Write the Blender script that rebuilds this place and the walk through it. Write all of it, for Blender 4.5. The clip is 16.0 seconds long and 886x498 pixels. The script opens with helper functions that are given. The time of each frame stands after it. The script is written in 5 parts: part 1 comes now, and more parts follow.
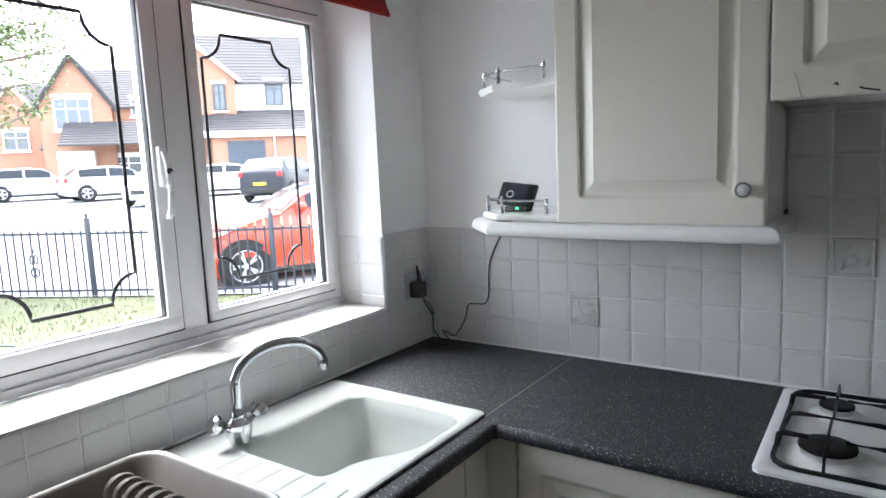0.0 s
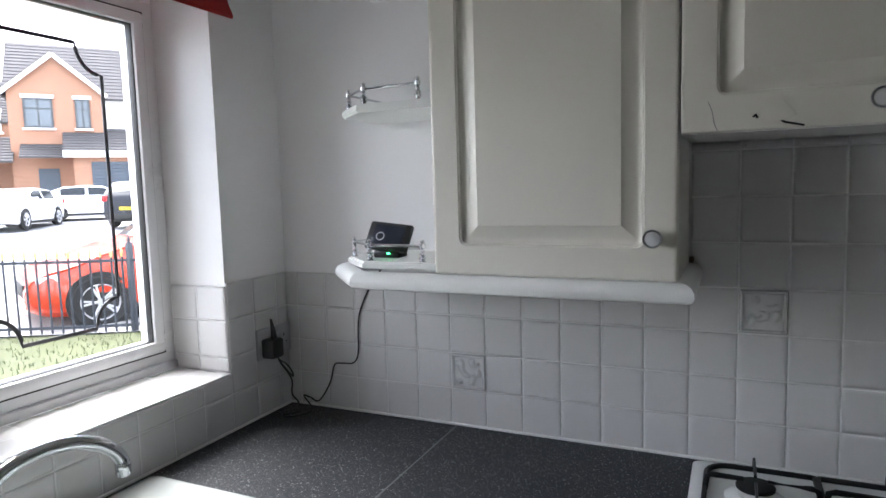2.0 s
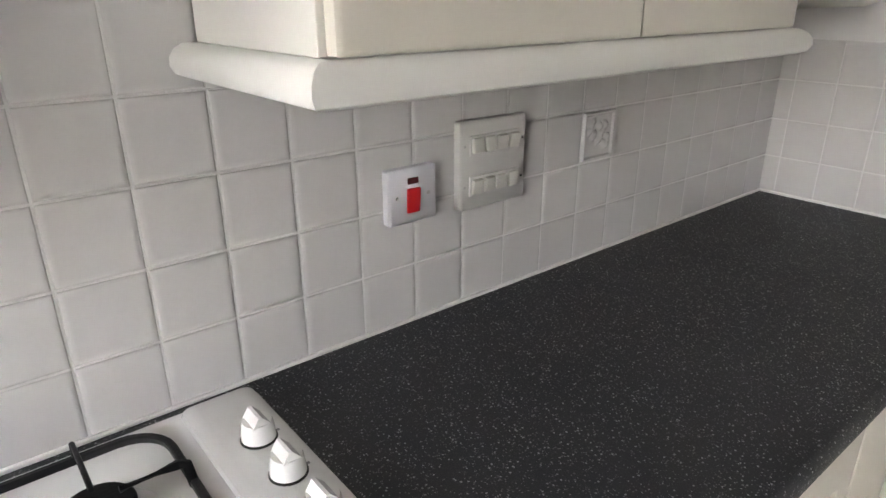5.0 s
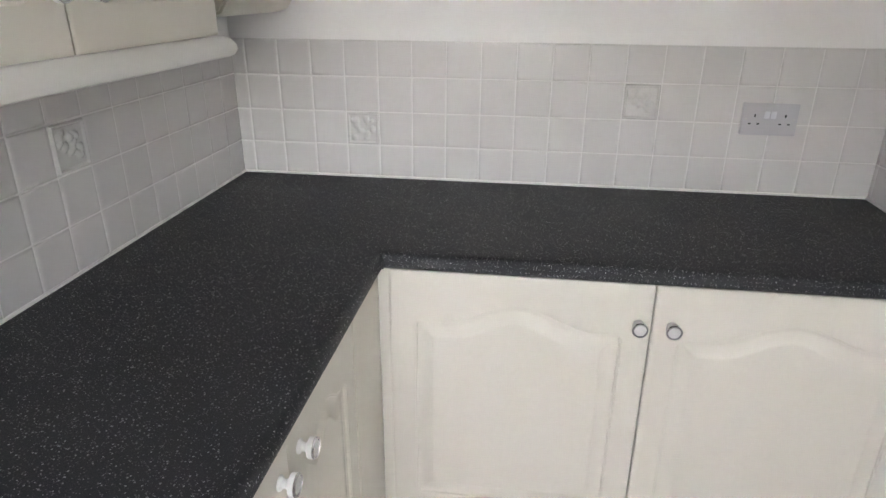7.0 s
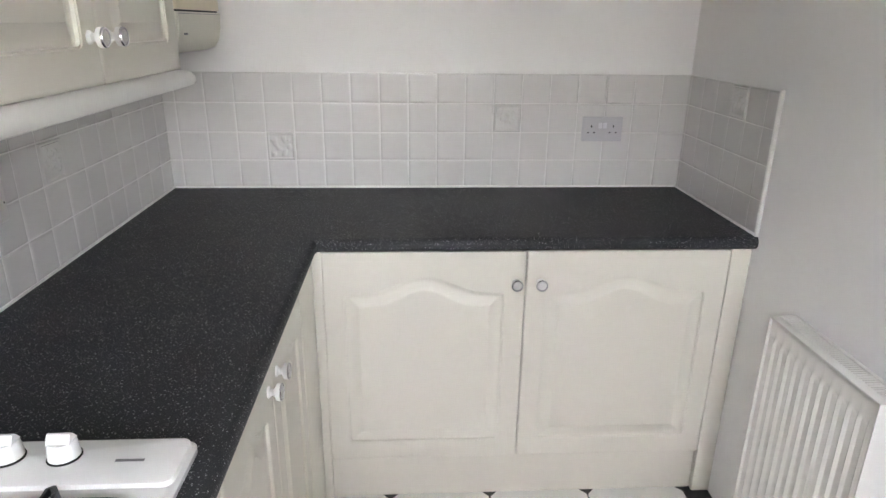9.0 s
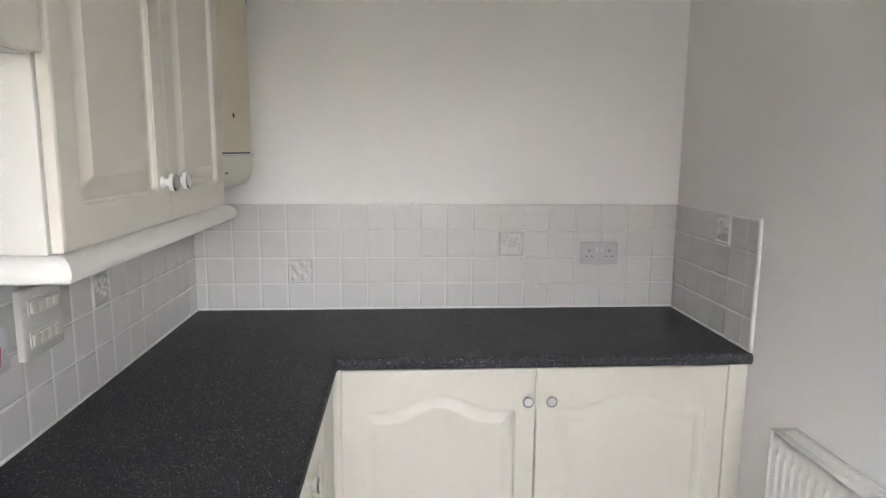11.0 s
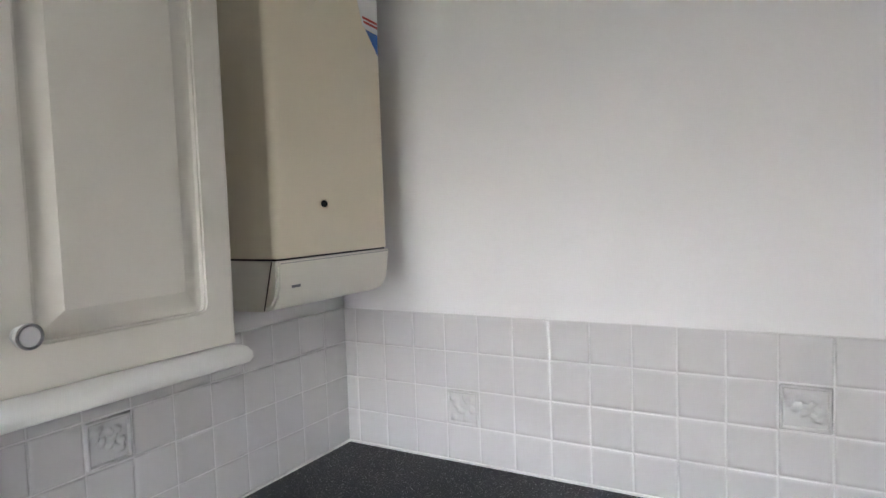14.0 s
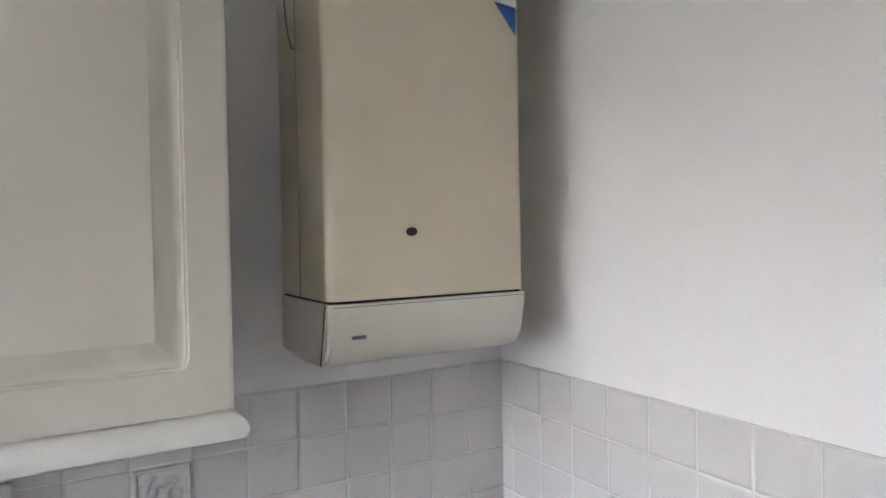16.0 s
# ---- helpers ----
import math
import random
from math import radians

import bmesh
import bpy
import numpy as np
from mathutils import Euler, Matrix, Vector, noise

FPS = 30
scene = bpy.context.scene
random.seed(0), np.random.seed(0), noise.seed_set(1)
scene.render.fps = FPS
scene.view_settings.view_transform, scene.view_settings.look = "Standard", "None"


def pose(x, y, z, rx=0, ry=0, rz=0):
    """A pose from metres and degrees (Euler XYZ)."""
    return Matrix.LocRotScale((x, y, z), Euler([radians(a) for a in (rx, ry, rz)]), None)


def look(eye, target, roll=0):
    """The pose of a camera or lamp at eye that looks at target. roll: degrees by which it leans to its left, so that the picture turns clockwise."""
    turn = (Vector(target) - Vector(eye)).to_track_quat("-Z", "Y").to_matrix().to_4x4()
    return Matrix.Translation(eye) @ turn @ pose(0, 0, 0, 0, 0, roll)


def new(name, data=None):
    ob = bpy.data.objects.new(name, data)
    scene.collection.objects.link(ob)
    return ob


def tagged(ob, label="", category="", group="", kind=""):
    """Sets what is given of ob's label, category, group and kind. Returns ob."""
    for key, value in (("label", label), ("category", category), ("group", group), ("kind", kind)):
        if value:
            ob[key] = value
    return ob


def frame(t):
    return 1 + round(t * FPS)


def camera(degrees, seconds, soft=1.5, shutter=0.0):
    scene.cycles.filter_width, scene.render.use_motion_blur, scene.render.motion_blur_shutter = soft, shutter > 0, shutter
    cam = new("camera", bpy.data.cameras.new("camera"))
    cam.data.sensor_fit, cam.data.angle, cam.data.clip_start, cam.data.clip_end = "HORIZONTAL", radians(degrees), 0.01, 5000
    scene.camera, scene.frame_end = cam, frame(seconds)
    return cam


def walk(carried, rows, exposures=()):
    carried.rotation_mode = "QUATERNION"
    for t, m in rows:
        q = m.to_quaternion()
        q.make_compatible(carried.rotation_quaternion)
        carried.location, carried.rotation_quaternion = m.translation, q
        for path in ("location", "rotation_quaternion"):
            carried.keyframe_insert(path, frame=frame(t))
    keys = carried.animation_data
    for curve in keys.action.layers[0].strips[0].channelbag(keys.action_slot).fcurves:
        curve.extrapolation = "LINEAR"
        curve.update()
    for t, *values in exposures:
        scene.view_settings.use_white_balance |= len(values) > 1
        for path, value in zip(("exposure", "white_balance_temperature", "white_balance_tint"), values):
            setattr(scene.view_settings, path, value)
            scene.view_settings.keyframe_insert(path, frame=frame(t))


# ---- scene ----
cam = camera(69.7, 16.0)
PATH = [
    (0, (1.311, -1.865, 1.542), (0.18, -0.236, 1.278), -2.5),
    (0.5, (1.305, -1.843, 1.559), (0.138, -0.231, 1.356), -2.5),
    (1, (1.294, -1.794, 1.576), (0.122, -0.183, 1.4), -2.4),
    (1.5, (1.259, -1.68, 1.571), (0.167, -0.013, 1.401), -1.9),
    (2, (1.194, -1.553, 1.564), (0.365, 0.256, 1.368), -1.6),
    (2.5, (1.152, -1.431, 1.53), (0.678, 0.492, 1.249), -1.4),
    (3, (1.165, -1.335, 1.499), (0.985, 0.616, 1.096), -1.3),
    (3.5, (1.195, -1.209, 1.473), (1.233, 0.723, 0.961), -1.3),
    (4, (1.264, -1.049, 1.444), (1.579, 0.821, 0.81), -0.2),
    (4.5, (1.369, -0.917, 1.43), (2.073, 0.815, 0.719), -0.7),
    (5, (1.441, -0.783, 1.421), (2.615, 0.659, 0.684), -0.2),
    (7.5, (1.251, -0.918, 1.474), (3.092, -0.826, 0.696), 0.2),
    (8, (1.125, -0.912, 1.484), (2.967, -0.912, 0.705), 0.1),
    (10.5, (0.804, -0.781, 1.489), (2.749, -0.965, 1.059), 0.9),
    (11, (0.8, -0.787, 1.523), (2.772, -0.915, 1.216), 0.4),
    (11.5, (0.862, -0.794, 1.541), (2.847, -0.882, 1.32), -0.4),
    (12, (0.986, -0.873, 1.579), (2.977, -0.779, 1.413), -1.4),
    (12.5, (1.164, -1.016, 1.568), (3.13, -0.684, 1.406), -0.8),
    (13, (1.346, -1.102, 1.562), (3.27, -0.586, 1.386), -1.1),
    (13.5, (1.544, -1.139, 1.584), (3.399, -0.407, 1.43), -1.4),
    (14, (1.733, -1.217, 1.602), (3.461, -0.216, 1.479), -2.0),
    (14.5, (1.931, -1.314, 1.592), (3.432, 0.003, 1.479), -1.7),
    (15, (2.092, -1.313, 1.586), (3.462, 0.141, 1.479), -1.7),
    (15.5, (2.241, -1.26, 1.596), (3.493, 0.299, 1.549), -1.2),
    (16, (2.328, -1.24, 1.613), (3.352, 0.477, 1.578), -1.1),
]
EXPO = [(0, 3.88, 6150, 11), (1.0, 3.85, 6150, 11), (1.5, 3.6, 6150, 11), (2.2, 3.55, 6250, 12), (3.0, 4.2, 6400, 12), (3.5, 4.5, 6600, 13), (5, 5.05, 7150, 15), (8, 5.1, 6750, 14), (10.5, 5.06, 6800, 14), (11.5, 5.1, 6800, 15), (12, 5.22, 6700, 15), (13, 5.25, 6550, 15), (16, 5.42, 6450, 17)]
walk(cam, [(t, look(eye, target, roll)) for t, eye, target, roll in PATH], EXPO)

# ---- light: overcast sky, soft sun ----
world = bpy.data.worlds.new("sky_world")
scene.world = world
world.use_nodes = True
_nt = world.node_tree
_sky = _nt.nodes.new("ShaderNodeTexSky")
_sky.sky_type = "NISHITA"
_sky.sun_disc = False
_sky.sun_elevation, _sky.sun_rotation = radians(62), radians(272)
_sky.dust_density = 2.0
_hsv = _nt.nodes.new("ShaderNodeHueSaturation")
_hsv.inputs["Saturation"].default_value = 0.35
_nt.links.new(_sky.outputs[0], _hsv.inputs["Color"])
_nt.links.new(_hsv.outputs[0], _nt.nodes["Background"].inputs[0])
_nt.nodes["Background"].inputs[1].default_value = 0.135
sun = new("sun", bpy.data.lights.new("sun", "SUN"))
sun.data.energy, sun.data.angle, sun.data.color = 1.1, radians(40), (1.0, 0.985, 0.96)
sun.matrix_world = look((-10.6, 0.4, 20), (0, 0, 0))

# ---- materials ----
def mat(name, col, rough=0.5, var=0.06, vscale=6.0, bump=0.0, bscale=60.0, metal=0.0, coat=0.0, rnd=0.0, spec=0.5, fine=0.0):
    m = bpy.data.materials.new(name)
    m.use_nodes = True
    nt, n = m.node_tree, m.node_tree.nodes
    b = n["Principled BSDF"]
    b.inputs["Roughness"].default_value, b.inputs["Metallic"].default_value = rough, metal
    b.inputs["Coat Weight"].default_value, b.inputs["Coat Roughness"].default_value = coat, 0.08
    b.inputs["Specular IOR Level"].default_value = spec
    tc = n.new("ShaderNodeTexCoord")
    ns = n.new("ShaderNodeTexNoise")
    ns.inputs["Scale"].default_value, ns.inputs["Detail"].default_value = vscale, 5
    nt.links.new(tc.outputs["Object"], ns.inputs["Vector"])
    mix = n.new("ShaderNodeMix")
    mix.data_type = "RGBA"
    mix.inputs[6].default_value = (*[c * (1 - var) for c in col], 1)
    mix.inputs[7].default_value = (*[min(1, c * (1 + var)) for c in col], 1)
    nt.links.new(ns.outputs["Fac"], mix.inputs[0])
    out = mix.outputs[2]
    if fine:
        nf = n.new("ShaderNodeTexNoise")
        nf.inputs["Scale"].default_value, nf.inputs["Detail"].default_value = vscale * 25, 2
        nt.links.new(tc.outputs["Object"], nf.inputs["Vector"])
        mf = n.new("ShaderNodeMix")
        mf.data_type, mf.blend_type = "RGBA", "MULTIPLY"
        mf.inputs[0].default_value = fine
        nt.links.new(out, mf.inputs[6])
        nt.links.new(nf.outputs["Fac"], mf.inputs[7])
        out = mf.outputs[2]
    if rnd:
        oi = n.new("ShaderNodeObjectInfo")
        h = n.new("ShaderNodeHueSaturation")
        mr = n.new("ShaderNodeMapRange")
        mr.inputs["To Min"].default_value, mr.inputs["To Max"].default_value = 1 - rnd, 1 + rnd
        nt.links.new(oi.outputs["Random"], mr.inputs["Value"])
        nt.links.new(mr.outputs[0], h.inputs["Value"])
        nt.links.new(out, h.inputs["Color"])
        out = h.outputs[0]
    nt.links.new(out, b.inputs["Base Color"])
    if rough > 0.12:
        rr = n.new("ShaderNodeMapRange")
        rr.inputs["To Min"].default_value, rr.inputs["To Max"].default_value = rough * 0.85, min(1, rough * 1.15)
        nt.links.new(ns.outputs["Fac"], rr.inputs["Value"])
        nt.links.new(rr.outputs[0], b.inputs["Roughness"])
    if bump:
        nb = n.new("ShaderNodeTexNoise")
        nb.inputs["Scale"].default_value, nb.inputs["Detail"].default_value = bscale, 4
        nt.links.new(tc.outputs["Object"], nb.inputs["Vector"])
        bp = n.new("ShaderNodeBump")
        bp.inputs["Strength"].default_value, bp.inputs["Distance"].default_value = bump, 0.004
        nt.links.new(nb.outputs["Fac"], bp.inputs["Height"])
        nt.links.new(bp.outputs[0], b.inputs["Normal"])
    return m


def worktop_material():
    m = mat("black_speckled_laminate", (0.013, 0.015, 0.019), 0.62, 0.2, 8, 0.3, 900, spec=0.55)
    nt, n = m.node_tree, m.node_tree.nodes
    b = n["Principled BSDF"]
    base = b.inputs["Base Color"].links[0].from_socket
    tc = n.new("ShaderNodeTexCoord")
    for scale, thr, bright in ((430, 0.85, 0.20), (300, 0.93, 0.38), (700, 0.80, 0.06)):
        v = n.new("ShaderNodeTexVoronoi")
        v.inputs["Scale"].default_value = scale
        nt.links.new(tc.outputs["Object"], v.inputs["Vector"])
        sep = n.new("ShaderNodeSeparateColor")
        nt.links.new(v.outputs["Color"], sep.inputs[0])
        gt = n.new("ShaderNodeMath")
        gt.operation = "GREATER_THAN"
        gt.inputs[1].default_value = thr
        nt.links.new(sep.outputs[0], gt.inputs[0])
        near = n.new("ShaderNodeMath")
        near.operation = "LESS_THAN"
        near.inputs[1].default_value = 0.42
        nt.links.new(v.outputs["Distance"], near.inputs[0])
        mu = n.new("ShaderNodeMath")
        mu.operation = "MULTIPLY"
        nt.links.new(gt.outputs[0], mu.inputs[0])
        nt.links.new(near.outputs[0], mu.inputs[1])
        mx = n.new("ShaderNodeMix")
        mx.data_type = "RGBA"
        mx.inputs[7].default_value = (bright, bright * 1.02, bright * 1.05, 1)
        nt.links.new(mu.outputs[0], mx.inputs[0])
        nt.links.new(base, mx.inputs[6])
        base = mx.outputs[2]
    nt.links.new(base, b.inputs["Base Color"])
    return m


def glass_material():
    m = bpy.data.materials.new("window_glass")
    m.use_nodes = True
    nt, n = m.node_tree, m.node_tree.nodes
    n.remove(n["Principled BSDF"])
    t, g, mx, fr = n.new("ShaderNodeBsdfTransparent"), n.new("ShaderNodeBsdfGlossy"), n.new("ShaderNodeMixShader"), n.new("ShaderNodeFresnel")
    g.inputs["Roughness"].default_value = 0.02
    fr.inputs["IOR"].default_value = 1.25
    nt.links.new(fr.outputs[0], mx.inputs[0])
    nt.links.new(t.outputs[0], mx.inputs[1])
    nt.links.new(g.outputs[0], mx.inputs[2])
    nt.links.new(mx.outputs[0], n["Material Output"].inputs[0])
    return m


def emit(name, col, power):
    m = bpy.data.materials.new(name)
    m.use_nodes = True
    b = m.node_tree.nodes["Principled BSDF"]
    b.inputs["Base Color"].default_value = (*col, 1)
    b.inputs["Emission Color"].default_value = (*col, 1)
    b.inputs["Emission Strength"].default_value = power
    return m


WALL = mat("white_wall_paint", (0.87, 0.865, 0.86), 0.55, 0.02, 2.5, 0.10, 220, spec=0.3)
TILE = mat("white_glazed_tile", (0.66, 0.65, 0.64), 0.22, 0.015, 9, 0.06, 30, rnd=0.02)
DECOR = mat("white_relief_tile", (0.66, 0.655, 0.645), 0.2, 0.03, 18, 0.06, 60)
GROUT = mat("pale_grout", (0.74, 0.735, 0.725), 0.8, 0.06, 30, 0.3, 300)
SEAL = mat("white_silicone", (0.82, 0.82, 0.80), 0.35, 0.03, 20)
CEIL = mat("white_ceiling_paint", (0.89, 0.89, 0.89), 0.7, 0.02, 3, 0.08, 150)
DOOR = mat("cream_foil_door", (0.71, 0.68, 0.605), 0.34, 0.02, 4, 0.04, 300)
CARC = mat("cream_carcass", (0.75, 0.735, 0.695), 0.4, 0.02, 5, 0.03, 200)
PELM = mat("white_pelmet_foil", (0.80, 0.80, 0.77), 0.32, 0.02, 5)
WORK = worktop_material()
JOINT = mat("grey_joint_strip", (0.13, 0.135, 0.14), 0.4, 0.1, 60)
UPVC = mat("white_upvc", (0.82, 0.82, 0.82), 0.28, 0.015, 5, 0.02, 60)
GASK = mat("black_rubber_gasket", (0.02, 0.02, 0.02), 0.6, 0.1, 60)
GLASS = glass_material()
LEAD = mat("grey_lead_strip", (0.12, 0.12, 0.125), 0.5, 0.2, 60, 0.1, 200, metal=0.4)
KNOBC = mat("pearl_grey_knob_cap", (0.60, 0.595, 0.59), 0.3, 0.04, 30)
CHROME = mat("polished_chrome", (0.60, 0.61, 0.63), 0.05, 0.03, 12, metal=1.0)
STEEL = mat("brushed_steel", (0.55, 0.55, 0.54), 0.28, 0.06, 40, metal=1.0)
SINK = mat("off_white_ceramic_sink", (0.54, 0.57, 0.545), 0.16, 0.02, 6)
HOBW = mat("white_enamel", (0.82, 0.82, 0.81), 0.14, 0.015, 8)
IRON = mat("black_enamel_iron", (0.009, 0.009, 0.010), 0.4, 0.3, 60, 0.15, 300, spec=0.3)
BURN = mat("black_burner_cap", (0.011, 0.0105, 0.010), 0.6, 0.3, 60, 0.2, 250, spec=0.3)
ALU = mat("cast_aluminium", (0.66, 0.65, 0.63), 0.32, 0.12, 60, metal=0.9)
PLASW = mat("white_switch_plastic", (0.66, 0.665, 0.70), 0.3, 0.015, 10)
SOCKP = mat("grey_lilac_socket_plastic", (0.50, 0.50, 0.525), 0.3, 0.02, 10)
GRIDP = mat("warm_white_switch_plastic", (0.62, 0.612, 0.59), 0.3, 0.02, 10)
ROCK = mat("ivory_rocker_plastic", (0.66, 0.645, 0.60), 0.28, 0.02, 10)
DARK = mat("dark_slot", (0.015, 0.015, 0.015), 0.7, 0.1, 20)
REDP = mat("red_rocker_plastic", (0.55, 0.015, 0.02), 0.3, 0.05, 20)
NEON = mat("dark_neon_lens", (0.06, 0.004, 0.008), 0.15, 0.05, 20)
BLACKP = mat("black_plastic", (0.012, 0.012, 0.013), 0.32, 0.2, 20)
SCREEN = mat("dark_screen_glass", (0.03, 0.035, 0.05), 0.08, 0.3, 30)
BOIL = mat("beige_boiler_enamel", (0.78, 0.70, 0.54), 0.38, 0.02, 5, 0.05, 300)
BOILP = mat("pale_boiler_plastic", (0.78, 0.75, 0.66), 0.35, 0.02, 6, 0.03, 200)
LABW = mat("white_label", (0.8, 0.8, 0.8), 0.4, 0.02, 20)
LABB = mat("blue_label", (0.02, 0.10, 0.36), 0.4, 0.04, 20)
LABR = mat("red_label", (0.5, 0.06, 0.05), 0.4, 0.04, 20)
INK = mat("grey_print", (0.2, 0.2, 0.21), 0.5, 0.05, 20)
REDF = mat("red_blind_fabric", (0.36, 0.016, 0.014), 0.85, 0.15, 30, 0.3, 900)
RAD = mat("white_radiator_enamel", (0.80, 0.79, 0.76), 0.3, 0.02, 6)
FLOORW = mat("white_floor_tile", (0.79, 0.78, 0.75), 0.3, 0.05, 7, 0.08, 60, rnd=0.02)
FLOORB = mat("black_floor_inset", (0.02, 0.02, 0.02), 0.4, 0.2, 20)
TAUPE = mat("taupe_rack_plastic", (0.115, 0.102, 0.09), 0.4, 0.06, 20, 0.05, 200)
GREEN = emit("green_status_light", (0.05, 0.9, 0.2), 1.5)


# ---- building helpers ----
def box(bm, x0, x1, y0, y1, z0, z1, bev=0.0, seg=2):
    m = Matrix.LocRotScale(((x0 + x1) / 2, (y0 + y1) / 2, (z0 + z1) / 2), None, (abs(x1 - x0), abs(y1 - y0), abs(z1 - z0)))
    r = bmesh.ops.create_cube(bm, size=1, matrix=m)
    if bev:
        es = list({e for v in r["verts"] for e in v.link_edges})
        bmesh.ops.bevel(bm, geom=es, offset=bev, segments=seg, profile=0.5, affect="EDGES", clamp_overlap=True)
    return bm


def B(*a, **k):
    return box(bmesh.new(), *a, **k)


def lathe(bm, prof, m, n=24):
    """Turn a profile of (radius, height) about the z axis of the pose m."""
    rings = []
    for r, h in prof:
        rings.append([bm.verts.new(m @ Vector((r * math.cos(2 * math.pi * i / n), r * math.sin(2 * math.pi * i / n), h))) for i in range(n)] if r > 1e-6 else [bm.verts.new(m @ Vector((0, 0, h)))])
    for a, b in zip(rings, rings[1:]):
        for i in range(n):
            q = [a[i % len(a)], a[(i + 1) % len(a)], b[(i + 1) % len(b)], b[i % len(b)]]
            q = [v for k, v in enumerate(q) if v not in q[:k]]
            if len(q) > 2:
                bm.faces.new(q)
    return bm


def tube(bm, pts, rad, n=10, flat=None, closed=False, cap=True):
    """Sweep a round section (or flat=(width, height)) along points; rad may be a list."""
    pts = [Vector(p) for p in pts]
    rings, ref = [], None
    for i, p in enumerate(pts):
        a = pts[(i - 1) % len(pts)] if closed or i else pts[i]
        b = pts[(i + 1) % len(pts)] if closed or i < len(pts) - 1 else pts[i]
        t = (b - a).normalized()
        if ref is None:
            ref = Vector((0, 0, 1)) if abs(t.z) < 0.9 else Vector((1, 0, 0))
        s = t.cross(ref)
        s = s.normalized() if s.length > 1e-5 else t.orthogonal().normalized()
        u = s.cross(t).normalized()
        if not flat:
            ref = u
        r = rad[i] if isinstance(rad, (list, tuple)) else rad
        if flat:
            w, h = flat
            rings.append([bm.verts.new(p + s * cx * w / 2 + u * cz * h / 2) for cx, cz in ((-1, -0.6), (-0.6, -1), (0.6, -1), (1, -0.6), (1, 0.6), (0.6, 1), (-0.6, 1), (-1, 0.6))])
        else:
            rings.append([bm.verts.new(p + s * r * math.cos(2 * math.pi * k / n) + u * r * math.sin(2 * math.pi * k / n)) for k in range(n)])
    k = len(rings[0])
    for a, b in zip(rings, rings[1:] + ([rings[0]] if closed else [])):
        for i in range(k):
            bm.faces.new((a[i], a[(i + 1) % k], b[(i + 1) % k], b[i]))
    if cap and not closed:
        bm.faces.new(rings[0][::-1]), bm.faces.new(rings[-1])
    return bm


def smooth_path(pts, n=6):
    """Catmull-Rom points through pts."""
    P = [Vector(p) for p in pts]
    P = [2 * P[0] - P[1]] + P + [2 * P[-1] - P[-2]]
    out = []
    for a, b, c, d in zip(P, P[1:], P[2:], P[3:]):
        for i in range(n):
            t = i / n
            out.append(0.5 * (2 * b + (c - a) * t + (2 * a - 5 * b + 4 * c - d) * t * t + (3 * b - a - 3 * c + d) * t ** 3))
    return out + [P[-2]]


def prism(bm, poly, axis, a, b):
    """Extrude a closed 2D outline along x, y or z from a to b."""
    def at3(u, v, w):
        return {"x": (w, u, v), "y": (u, w, v), "z": (u, v, w)}[axis]
    lo, hi = [bm.verts.new(at3(u, v, a)) for u, v in poly], [bm.verts.new(at3(u, v, b)) for u, v in poly]
    n = len(poly)
    for i in range(n):
        bm.faces.new((lo[i], lo[(i + 1) % n], hi[(i + 1) % n], hi[i]))
    bm.faces.new(lo[::-1]), bm.faces.new(hi)
    return bm


def finish(bm, name, material, smooth=False):
    bmesh.ops.recalc_face_normals(bm, faces=bm.faces[:])
    me = bpy.data.meshes.new(name)
    bm.to_mesh(me)
    bm.free()
    me.materials.append(material)
    if smooth:
        me.shade_smooth()
        me.set_sharp_from_angle(angle=radians(38))
    return me


def part(name, bm, material, parent=None, label="", smooth=True, m=None):
    ob = new(name, finish(bm, name, material, smooth))
    ob.parent = parent
    if m is not None:
        ob.matrix_basis = m
    return tagged(ob, label)


def thing(name, label, category, m=None, group="", kind=""):
    ob = new(name)
    if m is not None:
        ob.matrix_basis = m
    return tagged(ob, label, category, group, kind)


def struct(name, bm, material, label, category, smooth=False):
    return tagged(part(name, bm, material, smooth=smooth), label, category, kind="structure")


def piece(name, mesh, parent, m):
    ob = new(name, mesh)
    ob.parent, ob.matrix_basis = parent, m
    return ob


# ---- plan ----
XW, XG, XE = -0.050, -0.248, 3.226          # window wall, window frame face, far wall
YS, YB = -1.865, -3.4                        # short south wall, back of the room
XS = 1.95                                    # west end of the short south wall
HT, ZC = 0.912, 2.42                         # worktop top, ceiling
SILL, REV, WTOP = 1.075, -0.256, 2.14        # sill top, north reveal, window head
WL = -1.66                                   # south reveal of the window
PX, X0 = 0.101, 0.5                          # tile pitch and one tile line
FY = -0.303                                  # front of the wall cabinets

bm = bmesh.new()
box(bm, XW - 0.3, XW, WL, REV, -0.3, SILL - 0.012), box(bm, XW - 0.3, XW, WL, REV, WTOP, ZC)
box(bm, XW - 0.3, XW, REV, 0.25, -0.3, ZC), box(bm, XW - 0.3, XW, YB - 0.2, WL, -0.3, ZC)
wall_west = struct("wall_west", bm, WALL, "white painted wall round the kitchen window", "wall")
wall_north = struct("wall_north", B(XW, XE + 0.25, 0, 0.25, -0.3, ZC), WALL, "white painted wall behind the hob, tiled low down", "wall")
wall_east = struct("wall_east", B(XE, XE + 0.25, YS - 0.2, 0, -0.3, ZC), WALL, "white painted end wall above a tiled splashback", "wall")
bm = B(XS, XE, YS - 0.2, YS, -0.3, ZC)
wall_south = struct("wall_south", bm, WALL, "white painted wall behind the radiator", "wall")
bm = B(XS, XS + 0.2, YB, YS - 0.2, -0.3, ZC)
